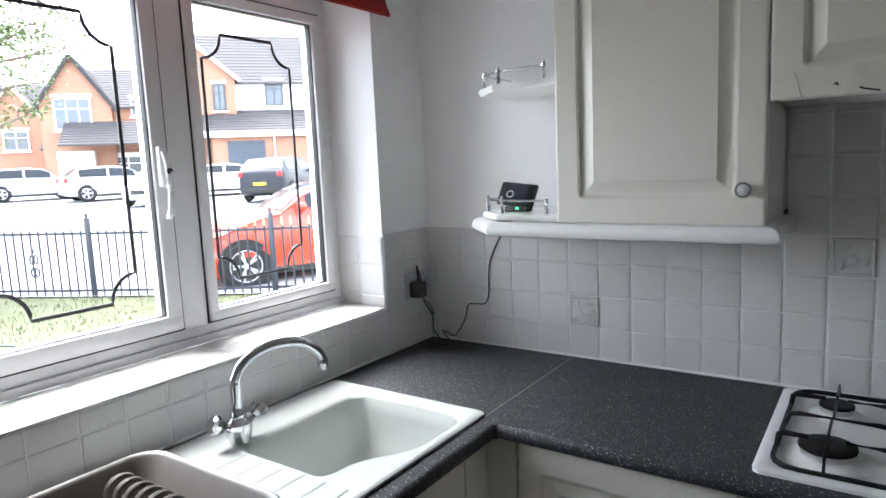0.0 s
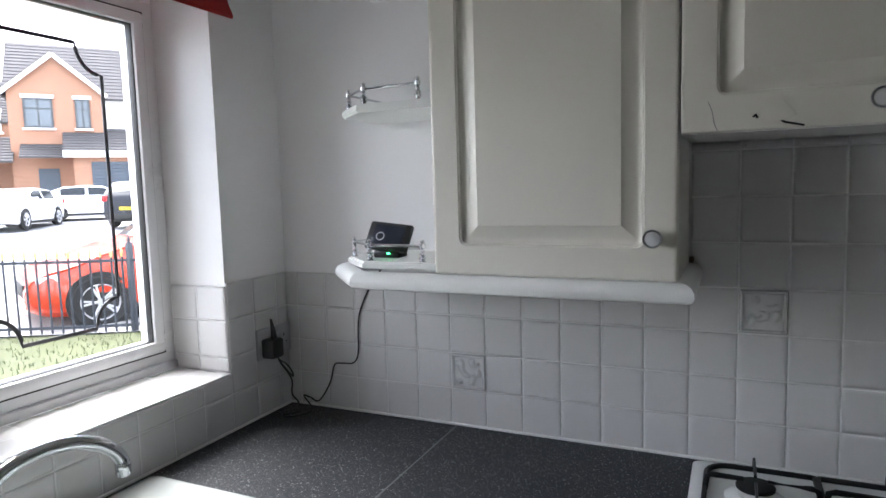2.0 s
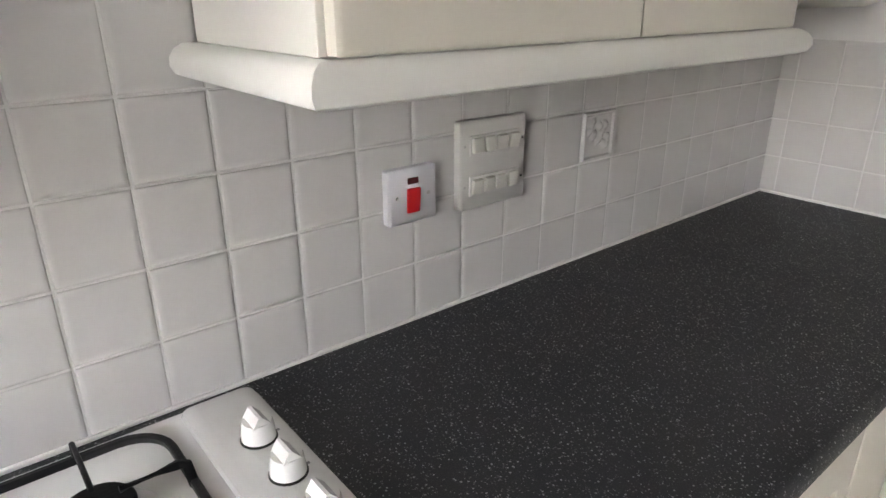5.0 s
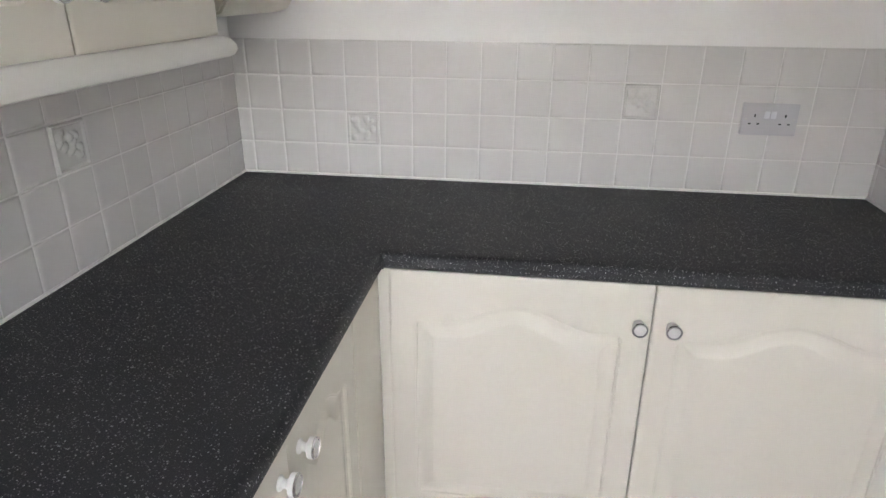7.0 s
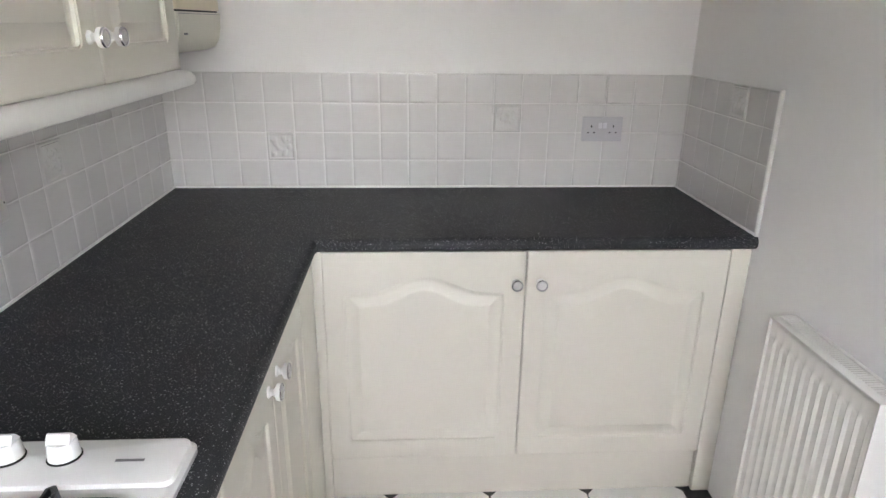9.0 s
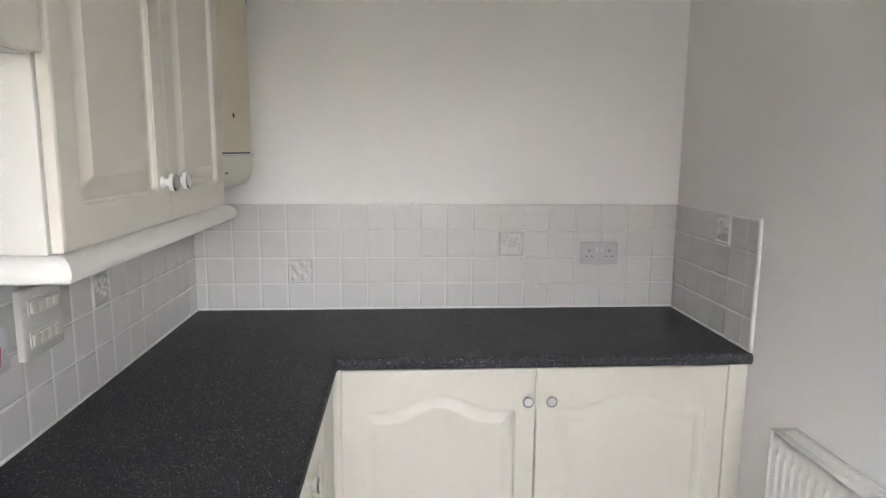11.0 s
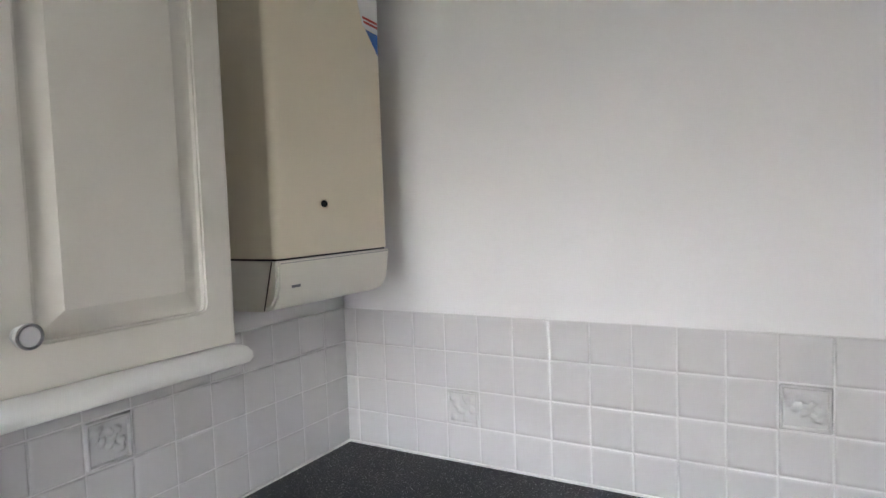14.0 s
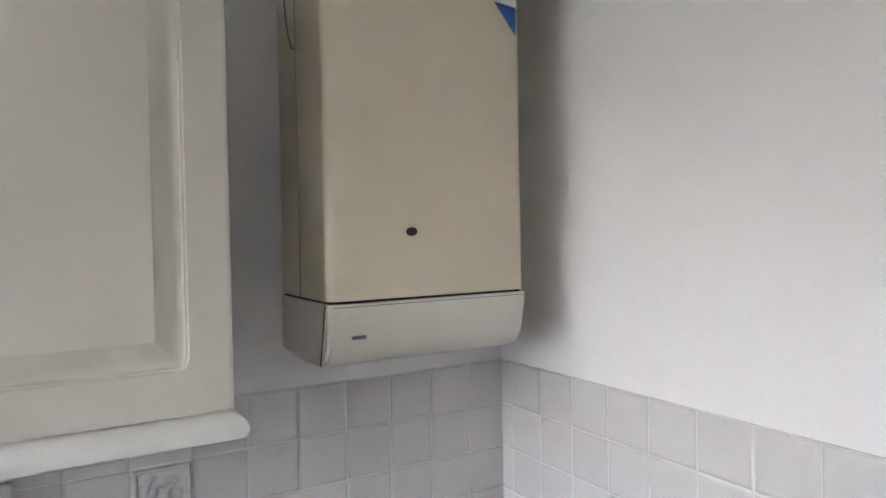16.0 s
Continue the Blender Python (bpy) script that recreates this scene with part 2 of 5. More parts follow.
struct("wall_return", bm, WALL, "white painted return wall", "wall")
struct("wall_back", B(XW, XS + 0.2, YB - 0.2, YB, -0.3, ZC), WALL, "plain white painted back wall", "wall")
struct("ceiling", B(XW - 0.3, XE + 0.25, YB - 0.2, 0.25, ZC, ZC + 0.12), CEIL, "plain white painted ceiling", "ceiling")
floor = struct("floor", B(XW, XE, YB, 0, -0.1, -0.008), FLOORB, "white tiled floor with black insets and joints", "floor")


# ---- panelled doors ----
def door_outline(x0, x1, z0, z1, arch, d, n=28, r=0.002):
    """Outline of a routed panel, d metres inside, with corners of radius r; the top may rise in a cathedral arch."""
    a, b, lo, hi = x0 + d, x1 - d, z0 + d, z1 - d
    share = [(1 - math.cos(math.pi * i / n)) / 2 for i in range(n)]

    def top(u):
        if not arch:
            return hi
        s = min(1, max(0, (min(u, 1 - u) - 0.13) / 0.37))
        return hi + arch * (s * s * (3 - 2 * s))

    def eased(x, z):
        cx, cz = min(max(x, a + r), b - r), min(max(z, lo + r), hi - r)
        if cx == x or cz == z or z > hi + 1e-6:
            return x, z
        k = r / math.hypot(x - cx, z - cz)
        return cx + (x - cx) * k, cz + (z - cz) * k

    pts = [(a + (b - a) * u, lo) for u in share] + [(b, lo + (hi - lo) * u) for u in share]
    pts += [(b - (b - a) * u, top(u)) for u in share] + [(a, hi - (hi - lo) * u) for u in share]
    return [eased(x, z) for x, z in pts]


def door_mesh(w, h, arch=0.0, stile=0.058, rail=0.062, t=0.018, cut=1.0):
    """A foil door: slab with eased edges and a routed groove round a raised field; front at -y."""
    bm = bmesh.new()
    loops = [(0, 0.0, t), (0, 0.0, 0.002), (0, 0.003, 0.0), (0, 0.007, 0.0), (1, -0.004, 0.0), (1, 0.0, 0.0), (1, 0.0015, 0.0022), (1, 0.0045, 0.0024), (1, 0.006, 0.0085), (1, 0.010, 0.0108), (1, 0.015, 0.0112), (1, 0.020, 0.0100), (1, 0.041, 0.0018), (1, 0.0425, 0.0004), (1, 0.047, 0.0004), (1, 0.060, 0.0004)]
    rings = []
    top = h - rail - arch - (0.012 if arch else 0)
    for kind, d, y in loops:
        o = door_outline(0, w, 0, h, 0, d) if kind == 0 else door_outline(stile, w - stile, rail, top, arch, d, r=max(0.001, 0.017 - d))
        rings.append([bm.verts.new((x, y * cut if kind else y, z)) for x, z in o])
    n = len(rings[0])
    for a, b in zip(rings, rings[1:]):
        for i in range(n):
            bm.faces.new((a[i], a[(i + 1) % n], b[(i + 1) % n], b[i]))
    bm.faces.new(rings[0]), bm.faces.new(rings[-1])
    return bm


def knob_parts(parent, m):
    """A round white knob with a chrome ring and a white cap, its axis along the pose's z."""
    k = part("knob", lathe(bmesh.new(), ((0.0, 0), (0.012, 0), (0.0115, 0.003), (0.0075, 0.006), (0.007, 0.012), (0.011, 0.015), (0.0165, 0.017), (0.0172, 0.021), (0.0172, 0.0255), (0, 0.0255)), Matrix(), 24), PELM, parent, "white knob with chrome ring", m=m)
    part("ring", lathe(bmesh.new(), ((0.0135, 0.0255), (0.0172, 0.0255), (0.0178, 0.027), (0.0168, 0.0292), (0.0142, 0.0292), (0.0135, 0.0262)), Matrix(), 24), CHROME, k, "chrome ring")
    part("cap", lathe(bmesh.new(), ((0.0136, 0.0262), (0.0125, 0.0285), (0.006, 0.0298), (0, 0.030)), Matrix(), 20), KNOBC, k, "pearl grey cap")
    return k


def unit(name, label, group, x0, x1, z0, z1, depth, doors, m=None, plinth=False, open_top=0.0):
    """A cabinet in its own frame: back at y = 0, front at y = -depth; doors: (x0, x1, arch, knob u, knob z or None); open_top: cut down by so much, without a top."""
    u = thing(name, label, "cabinet", m, group)
    t = 0.016
    yb, yf = 0.0, -(depth - 0.02)
    for sx in (x0, x1 - t):
        part("side_panel", B(sx, sx + t, yf, yb, z0, z1 - open_top, bev=0.001, seg=1), CARC, u, smooth=False)
    part("bottom_panel", B(x0 + t, x1 - t, yf, yb, z0, z0 + t), CARC, u, smooth=False)
    if not open_top:
        part("top_panel", B(x0 + t, x1 - t, yf, yb, z1 - t, z1), CARC, u, smooth=False)
    part("back_panel", B(x0 + t, x1 - t, -0.006, yb, z0 + t, z1 - t - open_top), CARC, u, smooth=False)
    for dx0, dx1, arch, kx, kz in doors:
        d = part("door", door_mesh(dx1 - dx0 - 0.003, z1 - z0 - 0.003, arch, cut=0.6 if arch else 1.0), DOOR, u, m=pose(dx0 + 0.0015, -depth, z0 + 0.0015))
        if kx is not None:
            knob_parts(d, pose(kx - dx0, 0, kz - z0, 90))
    if plinth:
        part("plinth", B(x0, x1, -depth + 0.028, -depth + 0.044, 0, z0 - 0.004), DOOR, u, smooth=False)
    return u


ZB = 1.374
UP = -FY
unit("wall_cabinet", "cream panelled wall cabinet beside open corner shelves", "wall cabinets", 0.605, 1.102, ZB, 2.10, UP, [(0.605, 1.102, 0, 1.058, 1.456)], pose(0, -0.012, 0))
unit("hood_cabinet", "short cream cabinet above the hob with peeling bottom edge", "wall cabinets", 1.104, 1.703, 1.645, 2.10, UP, [(1.104, 1.703, 0, 1.404, 1.683)], pose(0, -0.012, 0))
unit("wall_cabinet", "cream two-door wall cabinet above the worktop", "wall cabinets", 1.706, 2.532, ZB, 2.10, UP, [(1.712, 2.129, 0, 2.092, 1.455), (2.129, 2.532, 0, 2.168, 1.455)], pose(0, -0.012, 0))


def loft_rows(a, b):
    """A straight length of moulding between two mitred sections."""
    bm = bmesh.new()
    va, vb = [bm.verts.new(q) for q in a], [bm.verts.new(q) for q in b]
    for i in range(len(va)):
        bm.faces.new((va[i], va[(i + 1) % len(va)], vb[(i + 1) % len(va)], vb[i]))
    bm.faces.new(va[::-1]), bm.faces.new(vb)
    return bm


def pelmet(x0, x1, label, splay=False):
    """A rounded light pelmet under a cabinet: ends returned to the wall; splay: its west end runs off at an angle round the shelves."""
    p = thing("pelmet", label, "pelmet")
    prof = ((0.0, 1.3735), (0.0, 1.336), (0.024, 1.336), (0.034, 1.340), (0.039, 1.349), (0.038, 1.359), (0.032, 1.368), (0.022, 1.3735))
    if splay:
        path = [(x1, -0.008), (x1, FY + 0.0), (0.42, FY + 0.0), (0.30, FY + 0.13), (0.30, -0.008)]
    else:
        path = [(x1, -0.008), (x1, FY + 0.0), (x0, FY + 0.0), (x0, -0.008)]
    rows = []
    for i, (px, py) in enumerate(path):
        p0, p1, p2 = Vector(path[max(i - 1, 0)]), Vector((px, py)), Vector(path[min(i + 1, len(path) - 1)])
        d1 = (p1 - p0).normalized() if i else (p2 - p1).normalized()
        d2 = (p2 - p1).normalized() if i < len(path) - 1 else d1
        n1, n2 = Vector((-d1.y, d1.x)), Vector((-d2.y, d2.x))
        n1, n2 = -n1, -n2
        o = (n1 + n2) / (1 + n1.dot(n2))
        rows.append([Vector((px - o.x * u, py - o.y * u, z)) for u, z in prof])
    for i, (a, b) in enumerate(zip(rows, rows[1:])):
        seg = loft_rows(a, b)
        part("moulding" if (b[0] - a[0]).length > 0.4 else "end_return", seg, PELM, p)
    return p


pelmet(0.6, 1.094, "white rounded pelmet under the wall cabinet and corner shelf", True)
pelmet(1.712, 2.506, "white rounded pelmet under the two-door wall cabinet")

# ---- worktop ----
wt = thing("worktop", "black speckled laminate worktop running round three sides", "worktop")
SX0, SX1, SY0, SY1 = -0.016, 0.513, -1.62, -0.552     # sink outline
R = 0.014
def front_nose(axis, a, b, at, sign):
    """Rounded front edge: profile swept straight along an axis."""
    prof = [(0, HT - 0.038)] + [(sign * (0.010 + R * math.sin(math.pi * i / 8)), HT - 0.019 - 0.019 * math.cos(math.pi * i / 8)) for i in range(9)] + [(0, HT)]
    return prism(bmesh.new(), [(at + u, z) for u, z in prof], axis, a, b)


NE = 0.573
part("slab", B(XW + 0.002, XE - 0.002, -NE, -0.002, HT - 0.038, HT), WORK, wt, smooth=False)
XF = 0.541
for a in ((XW + 0.002, XF, SY1 - 0.02, -NE), (XW + 0.002, XF, -2.3, SY0 + 0.03), (XW + 0.002, SX0 + 0.02, SY0 + 0.03, SY1 - 0.02), (SX1 - 0.02, XF, SY0 + 0.03, SY1 - 0.02)):
    part("slab", B(*a, HT - 0.038, HT), WORK, wt, smooth=False)
XEF = 2.639
part("slab", B(XEF, XE - 0.002, YS + 0.002, -NE, HT - 0.038, HT), WORK, wt, smooth=False)
part("edge", front_nose("x", XF + 0.02, XEF - 0.02, -NE, -1), WORK, wt)
part("edge", front_nose("y", -2.3, -NE - 0.02, XF, 1), WORK, wt)
part("edge", front_nose("y", YS + 0.002, -NE - 0.02, XEF, -1), WORK, wt)
part("edge", B(XF - 0.001, XF + 0.022, -NE - 0.022, -NE + 0.001, HT - 0.038, HT - 0.0005), WORK, wt, smooth=False)
part("edge", B(XEF - 0.022, XEF + 0.001, -NE - 0.022, -NE + 0.001, HT - 0.038, HT - 0.0005), WORK, wt, smooth=False)
part("joint_strip", B(0.512, 0.516, -NE - 0.015, -0.008, HT - 0.002, HT + 0.0004), JOINT, wt, "thin grey joint strip", smooth=False)
bm = bmesh.new()
for a in ((XW, XE, -0.012, -0.006, HT, HT + 0.007), (XE - 0.012, XE - 0.006, YS, -0.012, HT, HT + 0.007), (2.622, XE - 0.012, YS + 0.006, YS + 0.012, HT, HT + 0.007), (XW + 0.006, XW + 0.012, -2.3, -0.012, HT, HT + 0.007)):
    box(bm, *a, 0.0015, 1)
tagged(part("sealant", bm, SEAL), "white silicone bead along the back of the worktop", "sealant", kind="structure")

# ---- base cabinets ----
E_ = pose(XE, 0, 0, 0, 0, -90)
DX = XE - 2.632
unit("base_cabinet", "cream two-door base cabinet with arched panels", "base cabinets", 0.60, 1.80, 0.165, 0.870, DX, [(0.602, 1.194, 0.052, 1.164, 0.771), (1.194, 1.798, 0.052, 1.236, 0.771)], E_, True)
tagged(part("filler_panel", B(2.640, 2.656, YS + 0.003, -1.803, 0.0, 0.872, 0.001), DOOR), "narrow cream filler panel between cabinet and wall", "panel")
unit("base_cabinet", "cream two-door base cabinet under the worktop", "base cabinets", 1.706, 2.415, 0.165, 0.870, 0.575, [(1.708, 2.06, 0.04, 2.02, 0.80), (2.06, 2.413, 0.04, 2.10, 0.80)], pose(0, -0.002, 0), True)
unit("base_cabinet", "cream base cabinet beneath the hob", "base cabinets", 1.106, 1.704, 0.165, 0.870, 0.575, [(1.108, 1.405, 0.04, 1.37, 0.80), (1.405, 1.702, 0.04, 1.44, 0.80)], pose(0, -0.002, 0), True)
unit("base_cabinet", "cream single-door base cabinet beside the corner", "base cabinets", 0.606, 1.104, 0.165, 0.870, 0.575, [(0.608, 1.102, 0, 1.06, 0.80)], pose(0, -0.002, 0), True)
tagged(part("filler_panel", B(2.42, 2.636, -0.577, -0.560, 0.0, 0.872, 0.001), DOOR), "cream corner filler panel", "panel")
tagged(part("filler_panel", B(2.634, 2.650, -0.603, -0.5775, 0.0, 0.872, 0.001), DOOR), "narrow cream corner post", "panel")
tagged(part("plinth", B(2.660, 2.676, YS + 0.004, -1.8035, 0.0, 0.16), DOOR), "cream plinth end piece", "plinth")
tagged(part("filler_panel", B(0.525, 0.602, -0.577, -0.560, 0.0, 0.872, 0.001), DOOR), "cream corner filler panel", "panel")
tagged(part("filler_panel", B(0.509, 0.525, -0.678, -0.5775, 0.0, 0.872, 0.001), DOOR), "narrow cream corner post", "panel")
W_ = pose(XW, 0, 0, 0, 0, 90)
unit("sink_cabinet", "cream base cabinet beneath the sink", "base cabinets", -1.65, -0.68, 0.165, 0.870, 0.575, [(-1.648, -1.165, 0.045, -1.20, 0.80), (-1.165, -0.682, 0.045, -1.13, 0.80)], W_, True, 0.16)
unit("base_cabinet", "cream base cabinet below the draining side", "base cabinets", -2.28, -1.654, 0.165, 0.870, 0.575, [(-2.278, -1.656, 0.045, -1.70, 0.80)], W_, True)

# ---- window ----

def frame_ring(x0, x1, y0, y1, z0, z1, w, bev=0.004):
    """A rectangular frame of mitred bars in a plane of constant x."""
    bm = bmesh.new()
    box(bm, x0, x1, y0, y1, z0, z0 + w, bev), box(bm, x0, x1, y0, y1, z1 - w, z1, bev)
    box(bm, x0, x1 - 0.0006, y0, y0 + w, z0 + w * 0.6, z1 - w * 0.6, bev), box(bm, x0, x1 - 0.0006, y1 - w, y1, z0 + w * 0.6, z1 - w * 0.6, bev)
    return bm


def lead_outline(y0, y1, z0, z1, ry, rz):
    """Leaded strip outline with scooped corners: points in (y, z)."""
    pts = []
    for cy, cz, a0, a1 in ((y0, z0, 90, 0), (y1, z0, 180, 90), (y1, z1, 270, 180), (y0, z1, 360, 270)):
        pts += [(cy + ry * math.cos(radians(a0 + (a1 - a0) * i / 8)), cz + rz * math.sin(radians(a0 + (a1 - a0) * i / 8))) for i in range(9)]
    return pts


window_1 = tagged(new("window_1"), "white upvc casement window with leaded corner-scooped strips", "window", kind="structure")
ZW0, ZW1 = 1.084, 2.075
part("outer_frame", frame_ring(XG - 0.065, XG, WL, REV, ZW0 - 0.01, ZW1, 0.05), UPVC, window_1)
part("mullion", B(XG - 0.065, XG + 0.001, -0.878, -0.800, ZW0 + 0.035, ZW1 - 0.045, 0.004), UPVC, window_1)
part("head_rail", B(XG - 0.065, XG - 0.001, WL, REV, ZW1 - 0.002, WTOP + 0.01, 0.002), UPVC, window_1)
part("back_board", B(XG - 0.002, XG + 0.014, WL, REV, SILL, SILL + 0.022, 0.003), UPVC, window_1)
for y0, y1, w in ((-0.796, -0.296, 0.030), (-1.62, -0.880, 0.042)):
    c = part("casement", frame_ring(XG - 0.05, XG + 0.012, y0, y1, 1.128, 2.042, w + 0.002, 0.007), UPVC, window_1)
    part("seal", frame_ring(XG - 0.004, XG + 0.0026, y0 - 0.005, y1 + 0.005, 1.1235, 2.0465, 0.02, 0.0005), GASK, c, "black rubber seal")
    part("gasket", frame_ring(XG - 0.02, XG + 0.002, y0 + w - 0.006, y1 - w + 0.006, 1.128 + w - 0.006, 2.042 - w + 0.006, 0.010, 0.001), GASK, c, "black glazing gasket")
    g = part("pane", B(XG - 0.026, XG - 0.022, y0 + w - 0.004, y1 - w + 0.004, 1.128 + w - 0.004, 2.042 - w + 0.004), GLASS, c, "clear glass", smooth=False)
    g.visible_shadow = False
    a, b = (-0.731, -0.409) if y0 > -1 else (-1.305, -0.984)
    o = lead_outline(a, b, 1.229, 1.937, 0.067, 0.071)
    part("lead_strip", tube(bmesh.new(), [(XG - 0.0215, y, z) for y, z in o], 0.004, flat=(0.0095, 0.004), closed=True), LEAD, g, "dark grey lead strip", smooth=False)
h = part("window_handle", tube(bmesh.new(), smooth_path([(XG + 0.030, -0.905, 1.605), (XG + 0.046, -0.906, 1.575), (XG + 0.052, -0.908, 1.52), (XG + 0.048, -0.908, 1.46), (XG + 0.030, -0.906, 1.435)], 6), 0.009, flat=(0.016, 0.013)), UPVC, window_1, "white lever handle")
part("handle_base", B(XG + 0.010, XG + 0.03, -0.917, -0.893, 1.515, 1.62, 0.006), UPVC, h)
part("lock", lathe(bmesh.new(), ((0, 0), (0.008, 0), (0.008, 0.003), (0, 0.0035)), pose(XG + 0.054, -0.908, 1.555, 0, 90), 14), DARK, h)

# red blind with square eyelets, gathered at the head of the window
blind = thing("roman_blind", "red fabric blind with square silver eyelets, drawn up", "blind")
prof = [(0.000, 2.14), (0.004, 2.08), (0.003, 2.06), (0.012, 2.032), (0.024, 2.006), (0.020, 1.999), (0.008, 2.004), (-0.004, 2.03), (-0.010, 2.07), (-0.012, 2.14)]
part("fabric", prism(bmesh.new(), [(x + 0.014, z) for x, z in prof], "y", WL - 0.06, -0.260), REDF, blind)
part("head_fold", B(-0.03, 0.012, WL - 0.06, -0.262, 2.09, 2.2, 0.006), REDF, blind)
for i in range(10):
    y = -0.328 - 0.1465 * i
    e = part("eyelet", frame_ring(0.0165, 0.0205, y - 0.0145, y + 0.0145, 2.056, 2.085, 0.0055, 0.001), CHROME, blind, "square silver eyelet")
    part("eyelet_core", B(0.015, 0.0175, y - 0.009, y + 0.009, 2.0615, 2.0795), LABW, e, smooth=False)

# ---- tiles ----
TD = 0.007
def tile_mesh(w, h, name="tile"):
    """A glazed tile with cushioned edges: face towards -y, centre at the origin."""
    bm = bmesh.new()
    e = 0.006
    rings = []
    for d, y in ((0, 0), (0, -0.0044), (e * 0.12, -0.0053), (e * 0.4, -0.0063), (e, -TD), (e * 1.5, -TD)):
        rings.append([bm.verts.new((sx * (w / 2 - d), y, sz * (h / 2 - d))) for sx, sz in ((-1, -1), (1, -1), (1, 1), (-1, 1))])
    for a, b in zip(rings, rings[1:]):
        for i in range(4):
            bm.faces.new((a[i], a[(i + 1) % 4], b[(i + 1) % 4], b[i]))
    bm.faces.new(rings[-1])
    return finish(bm, name, TILE, True)


_tiles = {}
def tile_at(parent, w, h, m):
    k = (round(w, 3), round(h, 3))
    if k not in _tiles:
        _tiles[k] = tile_mesh(*k)
    m = m @ pose(0, 0, 0, random.uniform(-0.09, 0.09), random.uniform(-0.08, 0.08), random.uniform(-0.09, 0.09))
    return piece("tile", _tiles[k], parent, m)


def decor_mesh(kind, s=0.0985, n=30):
    """A relief tile: raised rim and a moulded sprig of fruit and leaves."""
    bm = bmesh.new()
    rnd = random.Random(kind * 7 + 3)
    blobs = []
    for _ in range(13):
        blobs.append((rnd.uniform(-0.6, 0.6), rnd.uniform(-0.6, 0.6), rnd.uniform(0.09, 0.17), rnd.uniform(0.14, 0.30), rnd.uniform(0, 3.14)))
    def height(u, v):
        r = max(abs(u), abs(v))
        e = 0.0062 + (0.0045 if 0.80 < r < 0.97 else 0.0) - (0.003 if r > 0.985 else 0)
        if r < 0.78:
            top = 0.0
            for bx, by, ra, rb, an in blobs:
                du, dv = u - bx, v - by
                p, q = du * math.cos(an) + dv * math.sin(an), -du * math.sin(an) + dv * math.cos(an)
                d = (p / rb) ** 2 + (q / ra) ** 2
                if d < 1:
                    top = max(top, 0.0070 * math.sqrt(1 - d) - 0.0012 * (abs(q) < 0.018))
            e += top
        return e
    g = [[bm.verts.new((s / 2 * (2 * i / n - 1), -height(2 * i / n - 1, 2 * j / n - 1), s / 2 * (2 * j / n - 1))) for j in range(n + 1)] for i in range(n + 1)]
    for i in range(n):
        for j in range(n):
            bm.faces.new((g[i][j], g[i + 1][j], g[i + 1][j + 1], g[i][j + 1]))
    rim = [g[i][0] for i in range(n + 1)] + [g[n][j] for j in range(1, n + 1)] + [g[i][n] for i in range(n - 1, -1, -1)] + [g[0][j] for j in range(n - 1, 0, -1)]
    low = [bm.verts.new((v.co.x, 0, v.co.z)) for v in rim]
    for i in range(len(rim)):
        bm.faces.new((rim[i], low[i], low[(i + 1) % len(rim)], rim[(i + 1) % len(rim)]))
    return finish(bm, "relief_tile", DECOR, True)


_decor = [decor_mesh(k) for k in range(4)]


def tiling(parent, basis, us, vs, decor=(), skip=None):
    """Tiles on a wall: basis is the wall's pose (its -y faces the room); us, vs the joint lines; decor: {(column, row): kind}."""
    part("grout", B(us[0], us[-1], -0.0047, 0, vs[0], vs[-1]), GROUT, parent, "pale grout", smooth=False, m=basis)
    for i, (a, b) in enumerate(zip(us, us[1:])):
        for j, (c, d) in enumerate(zip(vs, vs[1:])):
            if b - a < 0.008 or d - c < 0.008 or (skip and skip((a + b) / 2, (c + d) / 2)):
                continue
            m = basis @ pose((a + b) / 2, 0, (c + d) / 2)
            if (i, j) in decor:
                piece("relief_tile", _decor[decor[i, j]], parent, m)
            else:
                tile_at(parent, b - a - 0.0034, d - c - 0.0034, m)


def lines(a, b, first, pitch):
    out, k = [a], math.ceil((a - first) / pitch + 0.06)
    while first + k * pitch < b - 0.004:
        out.append(first + k * pitch)
        k += 1
    return out + [b]


RZ = [HT, 1.014, 1.114, 1.217, 1.320]
US = lines(XW + 0.001, XE - 0.001, X0, PX)
c0 = min(range(len(US)), key=lambda i: abs(US[i] - X0))
tiling(wall_north, Matrix(), US, RZ, {(c0, 1): 0, (c0 + 7, 3): 1, (c0 + 19, 2): 2})
HU = [u for u in US if 1.08 < u < 1.73]
ch = min(range(len(HU)), key=lambda i: abs(HU[i] - (X0 + 10 * PX)))
tiling(wall_north, Matrix(), HU, [1.320, 1.422, 1.524, 1.626, 1.645], {(ch, 2): 3})
EU = lines(0.001, -YS - 0.001, 0.350, PX)
ce = min(range(len(EU)), key=lambda i: abs(EU[i] - 0.350))
tiling(wall_east, pose(XE, 0, 0, 0, 0, -90), EU, RZ, {(ce, 1): 0, (ce + 8, 2): 2})
SU = lines(-XE + TD, -2.634, -XE + 0.025, PX)
cs = min(range(len(SU)), key=lambda i: abs(SU[i] + 2.935))
tiling(wall_south, pose(0, YS, 0, 0, 0, 180), SU, RZ, {(cs, 3): 1})
part("tile_trim", tube(bmesh.new(), [(2.629, YS + 0.0055, HT), (2.629, YS + 0.0055, 1.326)], 0.0055, flat=(0.011, 0.011)), SEAL, wall_south, "white plastic edging strip")
tiling(wall_west, pose(XW, 0, 0, 0, 0, 90), lines(-2.3, REV - 0.0, -0.155, PX), [HT, 1.014, SILL - 0.009])
